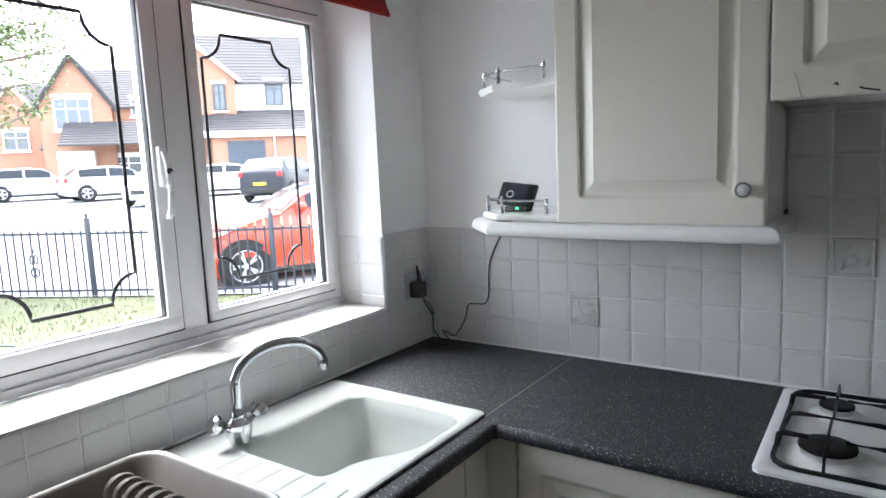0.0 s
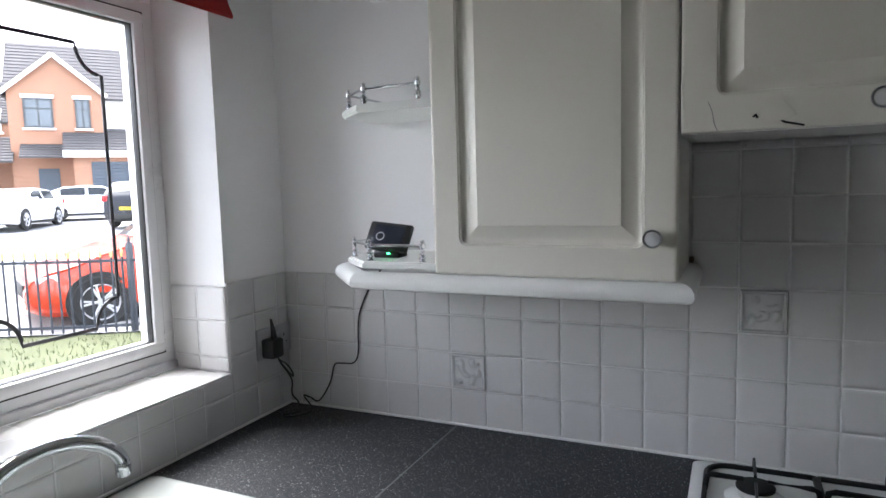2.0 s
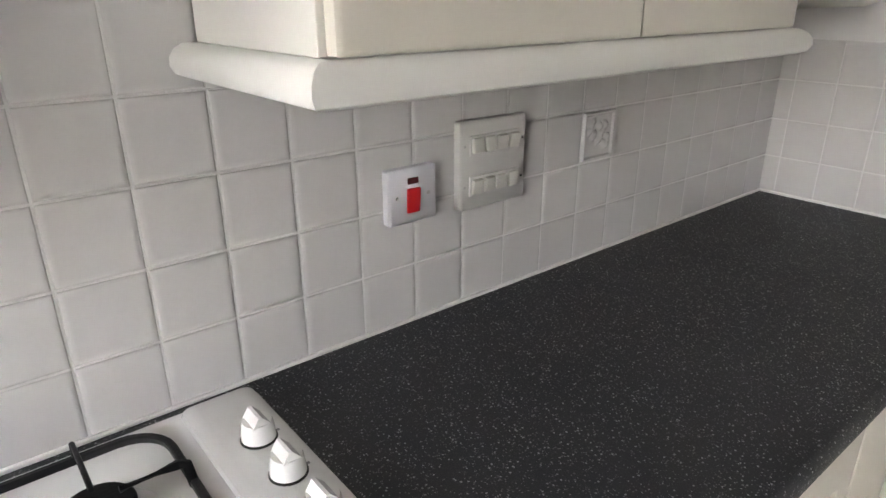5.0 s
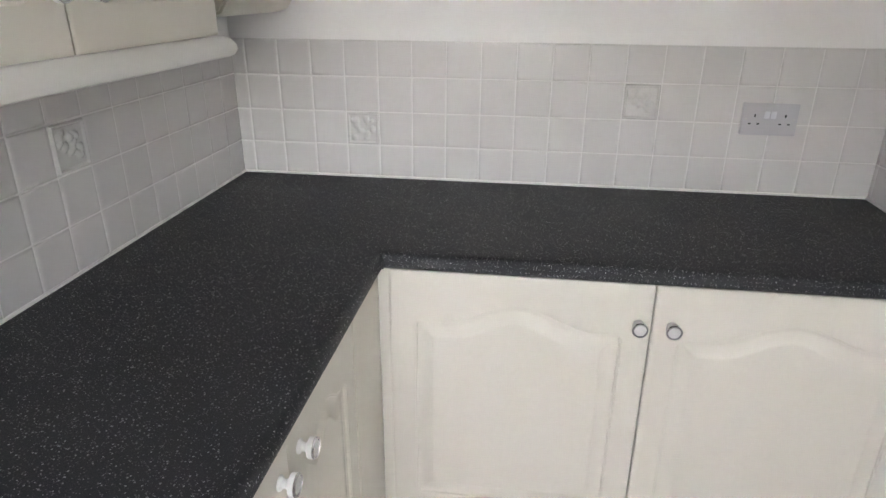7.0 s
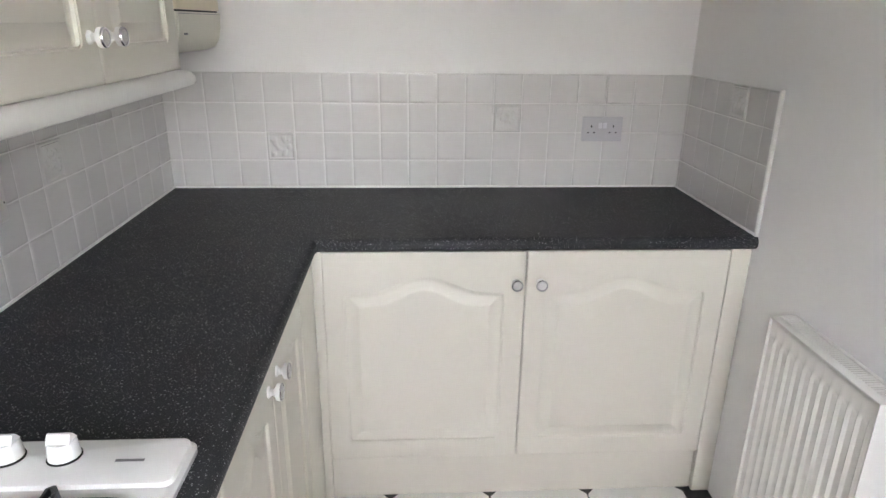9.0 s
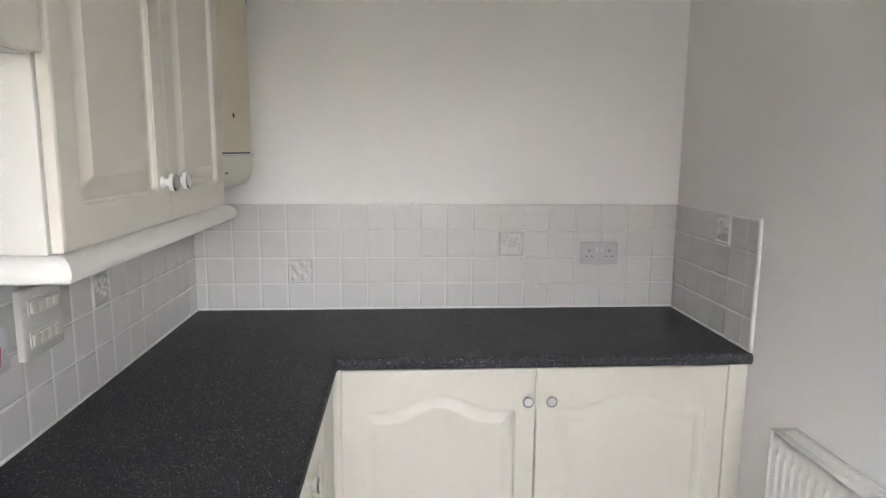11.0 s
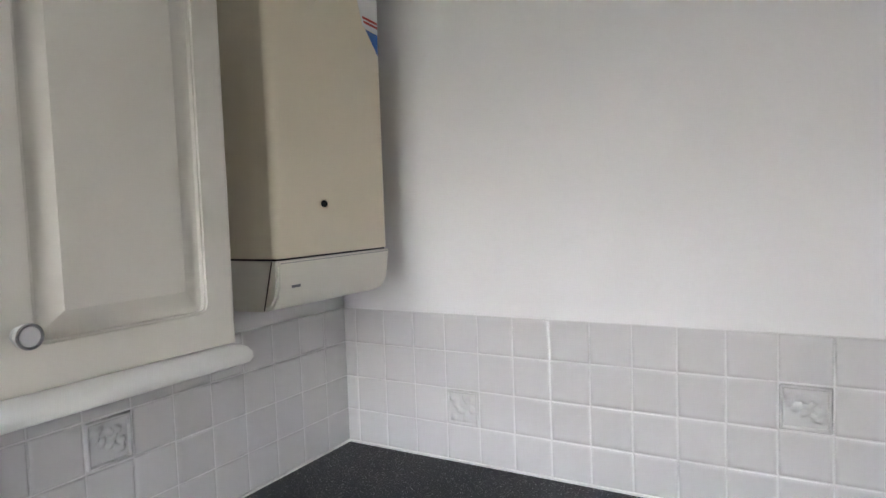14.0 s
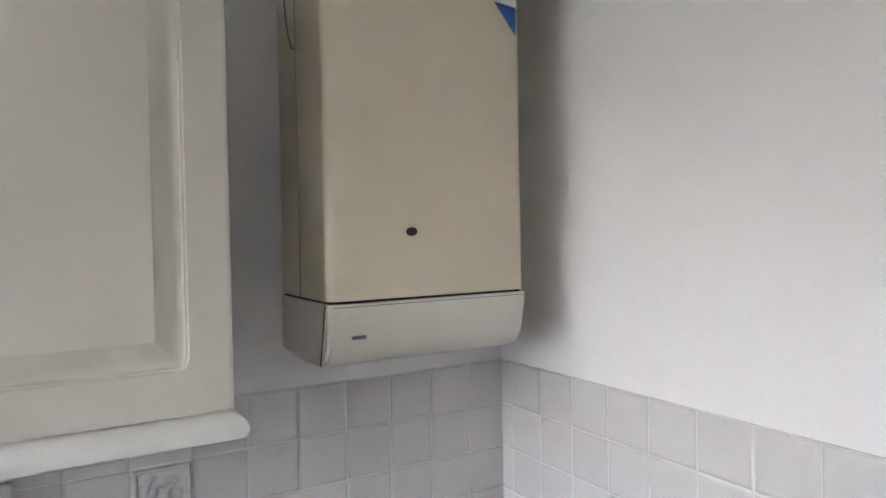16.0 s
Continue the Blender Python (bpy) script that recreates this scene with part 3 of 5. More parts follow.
tiling(wall_west, pose(XW, 0, 0, 0, 0, 90), lines(REV + 0.0005, -TD, -0.155, PX), RZ)
tiling(wall_west, pose(0, REV, 0), lines(XG + 0.004, XW + 0.002, XW - 0.1, PX), [SILL, 1.114, 1.217, 1.312])
tiling(wall_west, pose(0, 0, SILL - TD, -90) @ pose(0, 0, 0), lines(XG + 0.012, XW + 0.005, XW - 0.1, PX), lines(WL, REV, -0.255, 0.12))
tagged(part("chipped_grout", prism(bmesh.new(), [(-0.135, -0.268), (-0.118, -0.264), (-0.09, -0.2665), (-0.082, -0.272), (-0.1, -0.271), (-0.112, -0.275), (-0.125, -0.2715)], "z", SILL + 0.0004, SILL + 0.0012), INK, wall_west), "dark chip in the sill tiles")

# ---- floor tiles ----
GP, GX, GY = 0.33, 2.672, -0.787
def floor_tile():
    c, s = 0.030, GP / 2 - 0.0035
    o = [(-s + c, -s), (s - c, -s), (s, -s + c), (s, s - c), (s - c, s), (-s + c, s), (-s, s - c), (-s, -s + c)]
    return finish(prism(bmesh.new(), o, "z", -0.008, 0.0), "floor_tile", FLOORW)


_ft = floor_tile()
for i in range(-1, 9):
    for j in range(-3, 9):
        x, y = GX + GP * (0.5 - i), GY + GP * (0.5 - j) + 0.0
        if XW + 0.1 < x < XE - 0.1 and YB + 0.1 < y < -0.1 and (x < XS - 0.1 or y > YS + 0.05):
            piece("floor_tile", _ft, floor, pose(x, y, 0))

# ---- sink, tap, rack ----
sink = thing("sink", "off-white ceramic inset sink with a grooved drainer", "sink")
def rrect(x0, x1, y0, y1, r, n=6):
    out = []
    for cx, cy, a in ((x1 - r, y1 - r, 0), (x0 + r, y1 - r, 90), (x0 + r, y0 + r, 180), (x1 - r, y0 + r, 270)):
        out += [(cx + r * math.cos(radians(a + 90 * i / n)), cy + r * math.sin(radians(a + 90 * i / n))) for i in range(n + 1)]
    return out


def loft(bm, rings, close_first=False, close_last=False):
    vs = [[bm.verts.new(p) for p in r] for r in rings]
    n = len(vs[0])
    for a, b in zip(vs, vs[1:]):
        for i in range(n):
            bm.faces.new((a[i], a[(i + 1) % n], b[(i + 1) % n], b[i]))
    if close_first:
        bm.faces.new(vs[0][::-1])
    if close_last:
        bm.faces.new(vs[-1])
    return bm


def bowl_outline(x0, x1, y0, y1, r, swell, n=6):
    """Bowl plan whose front edge draws in along an S-shaped lip beside the drainer."""
    o = rrect(x0, x1, y0, y1, r, n)
    o += [(x1, y0 + r + (y1 - y0 - 2 * r) * k / 13) for k in range(1, 13)]
    out = []
    for x, y in o:
        u = min(1, max(0, (y - y0 - 0.05) / 0.19))
        out.append((x - swell * (1 - u * u * (3 - 2 * u)) * max(0, (x - x0) / (x1 - x0) - 0.3) / 0.7, y))
    return out


BZ = HT + 0.010
bx0, bx1, by0, by1 = 0.112, 0.478, -1.003, -0.594
def sink_outline(d, r):
    """Outer plan of the sink, d metres inside, with the same number of points as the bowl's."""
    return bowl_outline(SX0 + d, SX1 - d, SY0 + d, SY1 - d, r, 0.0)


outer = sink_outline(0, 0.022)
rings = [[(x, y, HT + 0.0005) for x, y in outer], [(x, y, BZ - 0.003) for x, y in outer]]
rings.append([(x, y, BZ) for x, y in sink_outline(0.004, 0.02)])
rings.append([(x, y, BZ) for x, y in sink_outline(0.014, 0.02)])
rings.append([(x, y, BZ - 0.004) for x, y in sink_outline(0.020, 0.02)])
bowl = [(d, z) for d, z in ((-0.012, BZ - 0.004), (-0.004, BZ - 0.006), (0.004, BZ - 0.014), (0.011, BZ - 0.05), (0.019, BZ - 0.10), (0.028, BZ - 0.132), (0.038, BZ - 0.152), (0.052, BZ - 0.168), (0.07, BZ - 0.178), (0.095, BZ - 0.184), (0.125, BZ - 0.187), (0.16, BZ - 0.1885))]
for d, z in bowl:
    rings.append([(x, y, z) for x, y in bowl_outline(bx0 + d, bx1 - d, by0 + d, by1 - d, max(0.02, min(0.045, 0.17 - d)), 0.082 * max(0.0, 1 - d / 0.12))])
part("basin", loft(bmesh.new(), rings, False, True), SINK, sink)
for i in range(6):
    x = 0.105 + 0.062 * i
    part("drainer_ridge", B(x, x + 0.0595, -1.56, -1.018, BZ - 0.006, BZ - 0.0025, 0.0012), SINK, sink)
part("drain", lathe(bmesh.new(), ((0, 0.002), (0.03, 0.002), (0.036, 0.004), (0.04, 0.001), (0.04, -0.003)), pose(0.25, -0.8, BZ - 0.189), 24), STEEL, sink, "round steel drain")

tap = thing("mixer_tap", "chrome sink mixer tap with a swan neck", "tap", pose(0.088, -0.975, BZ - 0.004))
part("body", lathe(bmesh.new(), ((0, 0), (0.025, 0), (0.026, 0.004), (0.029, 0.016), (0.034, 0.036), (0.033, 0.046), (0.024, 0.054), (0.0185, 0.060), (0.0180, 0.078), (0.016, 0.081), (0, 0.081)), Matrix(), 28), CHROME, tap)
sw = Vector((0.30, 0.95, 0)).normalized()
neck = [(0, 0, 0.06), (0, 0, 0.11), (0, 0, 0.145)]
for i in range(1, 15):
    a = math.pi - (math.pi - 0.12) * i / 14
    neck.append(tuple(sw * (0.113 + 0.113 * math.cos(a)) + Vector((0, 0, 0.135 + 0.078 * math.sin(a)))))
part("spout", tube(bmesh.new(), smooth_path(neck, 4), 0.0132, 16), CHROME, tap)
tip = Vector(neck[-1])
part("aerator", lathe(bmesh.new(), ((0, 0), (0.0135, 0), (0.0142, 0.004), (0.0142, 0.022), (0.0125, 0.026), (0, 0.026)), pose(tip.x, tip.y, tip.z - 0.02, 6, 8), 20), CHROME, tap)
for s_ in (-1, 1):
    ax = pose(0, 0.02 * s_, 0.034, -58 * s_)
    hd = part("tap_head", lathe(bmesh.new(), ((0, 0), (0.013, 0), (0.013, 0.018), (0.011, 0.026), (0, 0.026)), ax, 20), CHROME, tap)
    bm = bmesh.new()
    lathe(bm, ((0, 0.026), (0.014, 0.026), (0.019, 0.036), (0.0235, 0.048), (0.021, 0.058), (0.011, 0.061), (0, 0.061)), ax, 8)
    part("handle", bm, CHROME, hd, "faceted chrome handle", smooth=False)

rack = thing("dish_rack", "taupe plastic dish drainer tray with plate pegs", "dish rack", pose(0.298, -1.405, BZ))
def rack_ring(w, d, z, r):
    return [(x, y, z) for x, y in rrect(-w, w, -d, d, r)]
part("tray", loft(bmesh.new(), [rack_ring(0.19, 0.185, 0.0, 0.04), rack_ring(0.198, 0.20, 0.036, 0.045), rack_ring(0.205, 0.211, 0.058, 0.05), rack_ring(0.213, 0.220, 0.061, 0.055), rack_ring(0.214, 0.221, 0.065, 0.055), rack_ring(0.211, 0.218, 0.0685, 0.055), rack_ring(0.206, 0.213, 0.0675, 0.052), rack_ring(0.203, 0.210, 0.0655, 0.052), rack_ring(0.200, 0.207, 0.062, 0.05), rack_ring(0.191, 0.193, 0.036, 0.045), rack_ring(0.180, 0.178, 0.012, 0.04)], True, True), TAUPE, rack)
for i in range(9):
    x = -0.15 + 0.032 * i
    pts = [(x, 0.09, 0.012), (x, 0.09, 0.04), (x, 0.098, 0.056), (x, 0.115, 0.062), (x, 0.132, 0.056), (x, 0.14, 0.04), (x, 0.14, 0.012)]
    part("plate_peg", tube(bmesh.new(), smooth_path(pts, 3), 0.0075, 8), TAUPE, rack)
for i in range(7):
    x = -0.13 + 0.04 * i
    part("slot_rib", B(x, x + 0.012, -0.12, 0.06, 0.011, 0.017, 0.002), TAUPE, rack)

# ---- gas hob ----
HX0, HX1, HY0, HY1 = 1.118, 1.708, -0.556, -0.034
hob = thing("gas_hob", "white enamel four-burner gas hob with black pan supports", "hob")
hz = HT + 0.002
part("hotplate", loft(bmesh.new(), [[(x, y, HT + 0.0005) for x, y in rrect(HX0, HX1, HY0, HY1, 0.02)], [(x, y, hz + 0.006) for x, y in rrect(HX0, HX1, HY0, HY1, 0.02)], [(x, y, hz + 0.010) for x, y in rrect(HX0 + 0.006, HX1 - 0.006, HY0 + 0.006, HY1 - 0.006, 0.018)], [(x, y, hz + 0.010) for x, y in rrect(HX0 + 0.030, 1.592, HY0 + 0.022, HY1 - 0.020, 0.02)], [(x, y, hz + 0.004) for x, y in rrect(HX0 + 0.040, 1.582, HY0 + 0.032, HY1 - 0.030, 0.02)]], True, True), HOBW, hob)
part("control_strip", loft(bmesh.new(), [[(x, y, hz + 0.008) for x, y in rrect(1.606, HX1 - 0.005, HY0 + 0.005, HY1 - 0.005, 0.014)], [(x, y, hz + 0.0155) for x, y in rrect(1.609, HX1 - 0.006, HY0 + 0.008, HY1 - 0.008, 0.014)], [(x, y, hz + 0.018) for x, y in rrect(1.616, HX1 - 0.012, HY0 + 0.014, HY1 - 0.014, 0.012)]], True, True), HOBW, hob)
BURNERS = ((1.243, -0.176, 0.036), (1.486, -0.176, 0.036), (1.240, -0.428, 0.052), (1.482, -0.424, 0.029))
for bx, by, br in BURNERS:
    b = part("burner", lathe(bmesh.new(), ((0, 0), (br * 1.62, 0), (br * 1.5, 0.003), (br * 1.15, 0.006), (br * 1.0, 0.008), (0, 0.008)), pose(bx, by, hz + 0.004), 36), HOBW, hob)
    part("flame_ring", lathe(bmesh.new(), ((br * 0.9, 0.006), (br * 0.96, 0.008), (br * 0.96, 0.019), (br * 0.85, 0.021), (0, 0.021)), pose(bx, by, hz + 0.004), 36), ALU, b, "dull aluminium flame ring")
    part("cap", lathe(bmesh.new(), ((br * 0.86, 0.021), (br * 1.02, 0.0215), (br * 1.03, 0.026), (br * 0.97, 0.0285), (br * 0.4, 0.0295), (0, 0.0295)), pose(bx, by, hz + 0.004), 36), BURN, b, "black burner cap")
gz = hz + 0.041


def support_outline(x0, x1, y0, y1, west, east, n=6):
    """Plan of a pan support: corner radii of its west and east sides."""
    out = []
    for cx, cy, a, r in ((x1 - east, y1 - east, 0, east), (x0 + west, y1 - west, 90, west), (x0 + west, y0 + west, 180, west), (x1 - east, y0 + east, 270, east)):
        out += [(cx + r * math.cos(radians(a + 90 * i / n)), cy + r * math.sin(radians(a + 90 * i / n))) for i in range(n + 1)]
    return out


for x0, x1, west, east in ((1.148, 1.3595, 0.050, 0.008), (1.3645, 1.580, 0.008, 0.050)):
    g = part("pan_support", tube(bmesh.new(), [(x, y, hz + 0.012) for x, y in support_outline(x0, x1, -0.532, -0.055, west, east)], 0.005, flat=(0.0095, 0.0105), closed=True), IRON, hob, "black enamelled pan support")
    for bx, by, br in [q for q in BURNERS if x0 < q[0] < x1]:
        far = 1 if by > -0.3 else -1
        arms = [((x0, by), (bx - br * 0.62, by)), ((x1, by), (bx + br * 0.62, by))]
        for (ax, ay), (ex, ey) in arms:
            part("arm", tube(bmesh.new(), [(ax, ay, hz + 0.008), (ax + (ex - ax) * 0.06, ay, gz - 0.004), (ax + (ex - ax) * 0.18, ay, gz), (ex, ey, gz)], 0.004, flat=(0.0075, 0.011)), IRON, g)
        yo = -0.055 if far > 0 else -0.532
        part("arm", tube(bmesh.new(), [(bx, yo, hz + 0.010), (bx, yo - 0.003 * far, gz - 0.004), (bx, yo - 0.012 * far, gz + 0.001), (bx, by + far * br * 0.5, gz)], [0.0034, 0.0028, 0.0028, 0.0032], 8), IRON, g)
        part("arm", tube(bmesh.new(), [(bx, by - far * br * 0.5, gz), (bx, -0.302 + far * 0.012, gz - 0.001)], 0.004, flat=(0.005, 0.010)), IRON, g)
    part("arm", tube(bmesh.new(), [(x0, -0.302, hz + 0.008), (x0 + 0.012, -0.302, gz - 0.004), (x0 + 0.03, -0.302, gz), (x1 - 0.03, -0.302, gz), (x1 - 0.012, -0.302, gz - 0.004), (x1, -0.302, hz + 0.008)], 0.004, flat=(0.008, 0.010)), IRON, g)
for y in (-0.160, -0.237, -0.317, -0.391):
    k = part("control_knob", lathe(bmesh.new(), ((0, 0.004), (0.0205, 0.004), (0.020, 0.012), (0.0185, 0.024), (0.017, 0.028), (0, 0.028)), pose(1.664, y, hz + 0.016), 28), HOBW, hob, "white control knob")
    part("skirt", lathe(bmesh.new(), ((0, 0), (0.0222, 0), (0.0222, 0.003), (0.0205, 0.0045), (0, 0.0045)), pose(1.664, y, hz + 0.016), 28), BURN, k, "black skirt")
    part("grip", prism(bmesh.new(), [(-0.0115, -0.001), (0.0115, -0.001), (0.0035, 0.0115), (-0.0005, 0.0115)], "x", -0.0155, 0.0155), HOBW, k, smooth=False, m=pose(1.664, y, hz + 0.0435, 0, 0, 90))
    part("mark", B(1.686, 1.690, y - 0.002, y + 0.002, hz + 0.0182, hz + 0.0186), INK, hob, smooth=False)
part("logo", B(1.650, 1.655, -0.500, -0.462, hz + 0.0178, hz + 0.0183), INK, hob, "small grey printed maker's mark", smooth=False)

# ---- electrics ----
def plate(name, label, w, h, m, cat="switch", material=PLASW, back=0.0):
    """A moulded accessory plate facing -y in its own frame, centred at the origin; back: how far its sides run behind it."""
    t = thing(name, label, cat, m)
    bm = bmesh.new()
    loft(bm, [[(x, back, z) for x, z in rrect(-w / 2, w / 2, -h / 2, h / 2, 0.004, 3)], [(x, -0.007, z) for x, z in rrect(-w / 2, w / 2, -h / 2, h / 2, 0.004, 3)], [(x, -0.0095, z) for x, z in rrect(-w / 2 + 0.003, w / 2 - 0.003, -h / 2 + 0.003, h / 2 - 0.003, 0.003, 3)]], True, True)
    part("plate", bm, material, t)
    return t


def screws(t, x):
    for s in (-1, 1):
        part("screw", lathe(bmesh.new(), ((0, 0), (0.0032, 0), (0.003, 0.0008), (0, 0.001)), pose(s * x, -0.0094, 0, 90), 12), STEEL, t)


cs_ = plate("cooker_switch", "white cooker switch with a red rocker", 0.092, 0.088, pose(2.001, -TD - 0.006, 1.136), back=0.006)
part("rocker", B(-0.012, 0.012, -0.0145, -0.008, -0.026, 0.014, 0.002), REDP, cs_, "red rocker", m=pose(0, 0, 0, 6))
part("neon", B(-0.010, 0.010, -0.0115, -0.008, 0.019, 0.029, 0.001), NEON, cs_, "dark neon window")
screws(cs_, 0.030)
gs = plate("grid_switch", "white grid switch plate with two rows of rockers", 0.150, 0.148, pose(2.172, -TD - 0.006, 1.162), material=GRIDP, back=0.006)
for z in (0.034, -0.034):
    part("bezel", B(-0.056, 0.056, -0.0125, -0.009, z - 0.017, z + 0.017, 0.001), GRIDP, gs)
    for x in (-0.041, -0.0137, 0.0137, 0.041):
        part("rocker", B(-0.0115, 0.0115, -0.006, 0.004, -0.0125, 0.0125, 0.003), ROCK, gs, "ivory rocker", m=pose(x, -0.0125, z, random.choice((-9, 9))))
    for x in (-0.066, 0.066):
        part("screw", lathe(bmesh.new(), ((0, 0), (0.003, 0), (0, 0.001)), pose(x, -0.0094, z, 90), 10), STEEL, gs)


def sockets(label, m):
    """A double socket outlet: two sets of pin slots and two rockers."""
    s = plate("double_socket", label, 0.147, 0.088, m, "socket", SOCKP)
    for x in (-0.040, 0.040):
        part("earth_slot", B(x - 0.002, x + 0.002, -0.0099, -0.009, 0.006, 0.0145), DARK, s, smooth=False)
        part("pin_slot", B(x - 0.0145, x - 0.0078, -0.0099, -0.009, -0.014, -0.010), DARK, s, smooth=False)
        part("pin_slot", B(x + 0.0078, x + 0.0145, -0.0099, -0.009, -0.014, -0.010), DARK, s, smooth=False)
    for x in (-0.0085, 0.0085):
        part("rocker", B(-0.0065, 0.0065, -0.0125, -0.008, -0.010, 0.010, 0.0015), PLASW, s, m=pose(x, 0, 0.014, 7))
    screws(s, 0.0625)
    return s


sockets("white double socket on the tiled splashback", pose(XE - TD, -1.555, 1.129, 0, 0, -90))
sockets("white double socket beside the window with a plug in it", pose(XW + TD, -0.083, 1.124, 0, 0, 90))
plug = thing("plug_adapter", "black plug-in power adapter with its cable", "adapter")
part("casing", B(XW + 0.017, XW + 0.062, -0.148, -0.098, 1.085, 1.142, 0.008), BLACKP, plug)
part("strain_relief", tube(bmesh.new(), [(XW + 0.045, -0.122, 1.138), (XW + 0.040, -0.118, 1.165), (XW + 0.030, -0.114, 1.195)], [0.010, 0.007, 0.003], 8), BLACKP, plug)
cab = [(XW + 0.030, -0.114, 1.195), (XW + 0.05, -0.135, 1.17), (XW + 0.06, -0.128, 1.09), (XW + 0.045, -0.075, 1.055), (XW + 0.04, -0.045, 1.025), (XW + 0.05, -0.052, 1.01), (XW + 0.055, -0.09, 1.045), (XW + 0.05, -0.112, 1.075), (XW + 0.05, -0.1, 1.06), (XW + 0.045, -0.052, 1.0), (XW + 0.05, -0.06, 0.96), (XW + 0.06, -0.045, 0.93), (XW + 0.09, -0.075, HT + 0.004), (XW + 0.06, -0.125, HT + 0.004), (XW + 0.10, -0.12, HT + 0.004), (XW + 0.12, -0.06, HT + 0.006), (XW + 0.07, -0.03, 0.945), (0.03, -0.015, 0.938), (0.062, -0.012, 0.930), (0.105, -0.012, 0.99), (0.122, -0.011, 1.045), (0.150, -0.011, 1.053), (0.190, -0.011, 1.058), (0.207, -0.011, 1.09), (0.210, -0.011, 1.16), (0.218, -0.011, 1.21), (0.252, -0.011, 1.28), (0.300, -0.012, 1.345), (0.33, -0.020, 1.40)]
part("cable", tube(bmesh.new(), smooth_path(cab, 5), 0.0024, 6), BLACKP, plug)

# ---- corner shelves ----
def shelf(label, z, x0, thick):
    """A white end shelf with a splayed front corner and a chrome gallery rail."""
    s = thing("corner_shelf", label, "shelf", group="corner shelves")
    yf = -0.276
    o = [(0.604, -0.010), (0.604, yf), (x0 + 0.098, yf), (x0, yf + 0.092), (x0, -0.010)]
    bm = prism(bmesh.new(), o, "z", z, z + thick)
    bmesh.ops.bevel(bm, geom=[e for e in bm.edges if abs(e.verts[0].co.z - e.verts[1].co.z) < 1e-5], offset=0.004, segments=2, affect="EDGES")
    part("board", bm, PELM, s)
    zt = z + thick
    posts = [(x0 + 0.018, yf + 0.096), (x0 + 0.104, yf + 0.026), (0.549, yf + 0.018)]
    for px, py in posts:
        part("gallery_post", lathe(bmesh.new(), ((0, 0), (0.008, 0), (0.008, 0.002), (0.004, 0.0045), (0.0085, 0.009), (0.004, 0.0135), (0.008, 0.018), (0.004, 0.0225), (0.0055, 0.026), (0.0038, 0.030), (0.0068, 0.033), (0.0068, 0.041), (0.0035, 0.0435), (0.0055, 0.048), (0, 0.052)), pose(px, py, zt), 14), CHROME, s)
    for (ax, ay), (bx, by) in zip(posts, posts[1:]):
        part("gallery_rail", tube(bmesh.new(), [(ax, ay, zt + 0.037), (bx, by, zt + 0.037)], 0.0031, 8), CHROME, s)
    part("gallery_rail", tube(bmesh.new(), [(posts[0][0], posts[0][1], zt + 0.037), (posts[0][0], -0.012, zt + 0.037)], 0.0031, 8), CHROME, s)
    return s


shelf("white corner shelf with a small chrome rail, above another", 1.738, 0.300, 0.020)
shelf("white corner shelf with a small chrome rail and an energy display", 1.3745, 0.300, 0.018)
shelf("white top corner shelf beside the wall cabinet", 2.06, 0.300, 0.020)

disp = thing("energy_display", "black tilted energy display with a green light", "display", pose(0.418, -0.178, 1.3925, 0, 0, 2))
part("casing", B(-0.058, 0.058, -0.008, 0.008, -0.037, 0.037, 0.006, 3), BLACKP, disp, m=pose(0, 0.0, 0.050, -30, 6))
part("screen", B(-0.041, 0.041, -0.0092, -0.0075, -0.023, 0.028, 0.001), SCREEN, disp, "dark blue-black screen", m=pose(0, 0.0, 0.050, -30, 6))
part("dial", lathe(bmesh.new(), ((0.009, 0), (0.0115, 0), (0.0115, 0.0006), (0.009, 0.0006)), pose(0, 0, 0.050, -30, 6) @ pose(-0.02, -0.0092, -0.004, 90), 24), LABW, disp, smooth=False)
part("stand", B(-0.035, 0.035, -0.022, 0.03, 0, 0.018, 0.004), BLACKP, disp)
part("status_light", B(0.004, 0.012, -0.0232, -0.0215, 0.010, 0.0135), GREEN, disp, "green light", smooth=False)

# worn patches and cracks on the hood cabinet door
hood = bpy.data.objects["hood_cabinet"]
def crack(pts, r):
    return tube(bmesh.new(), [(x, FY - 0.0122, z) for x, z in pts], r, 5)
part("crack", crack([(1.222, 1.668), (1.226, 1.672), (1.229, 1.666)], 0.0022), DARK, hood, "dark crack in the foil", m=pose(0, 0.012, 0))
part("crack", crack([(1.262, 1.662), (1.272, 1.656), (1.286, 1.653), (1.300, 1.6495)], 0.0018), DARK, hood, "dark crack in the foil", m=pose(0, 0.012, 0))
part("crack", crack([(1.150, 1.70), (1.157, 1.682), (1.160, 1.662), (1.166, 1.648)], 0.0006), INK, hood, m=pose(0, 0.012, 0))
part("peeling_foil", loft(bmesh.new(), [[(1.232, FY - 0.0015, 1.662), (1.262, FY - 0.0015, 1.658), (1.29, FY - 0.0015, 1.668), (1.262, FY - 0.0015, 1.700), (1.238, FY - 0.0015, 1.694)], [(1.236, FY - 0.0035, 1.666), (1.262, FY - 0.004, 1.663), (1.283, FY - 0.003, 1.67), (1.26, FY - 0.003, 1.693), (1.242, FY - 0.003, 1.689)]], True, True), DOOR, hood, "lifted patch of foil")

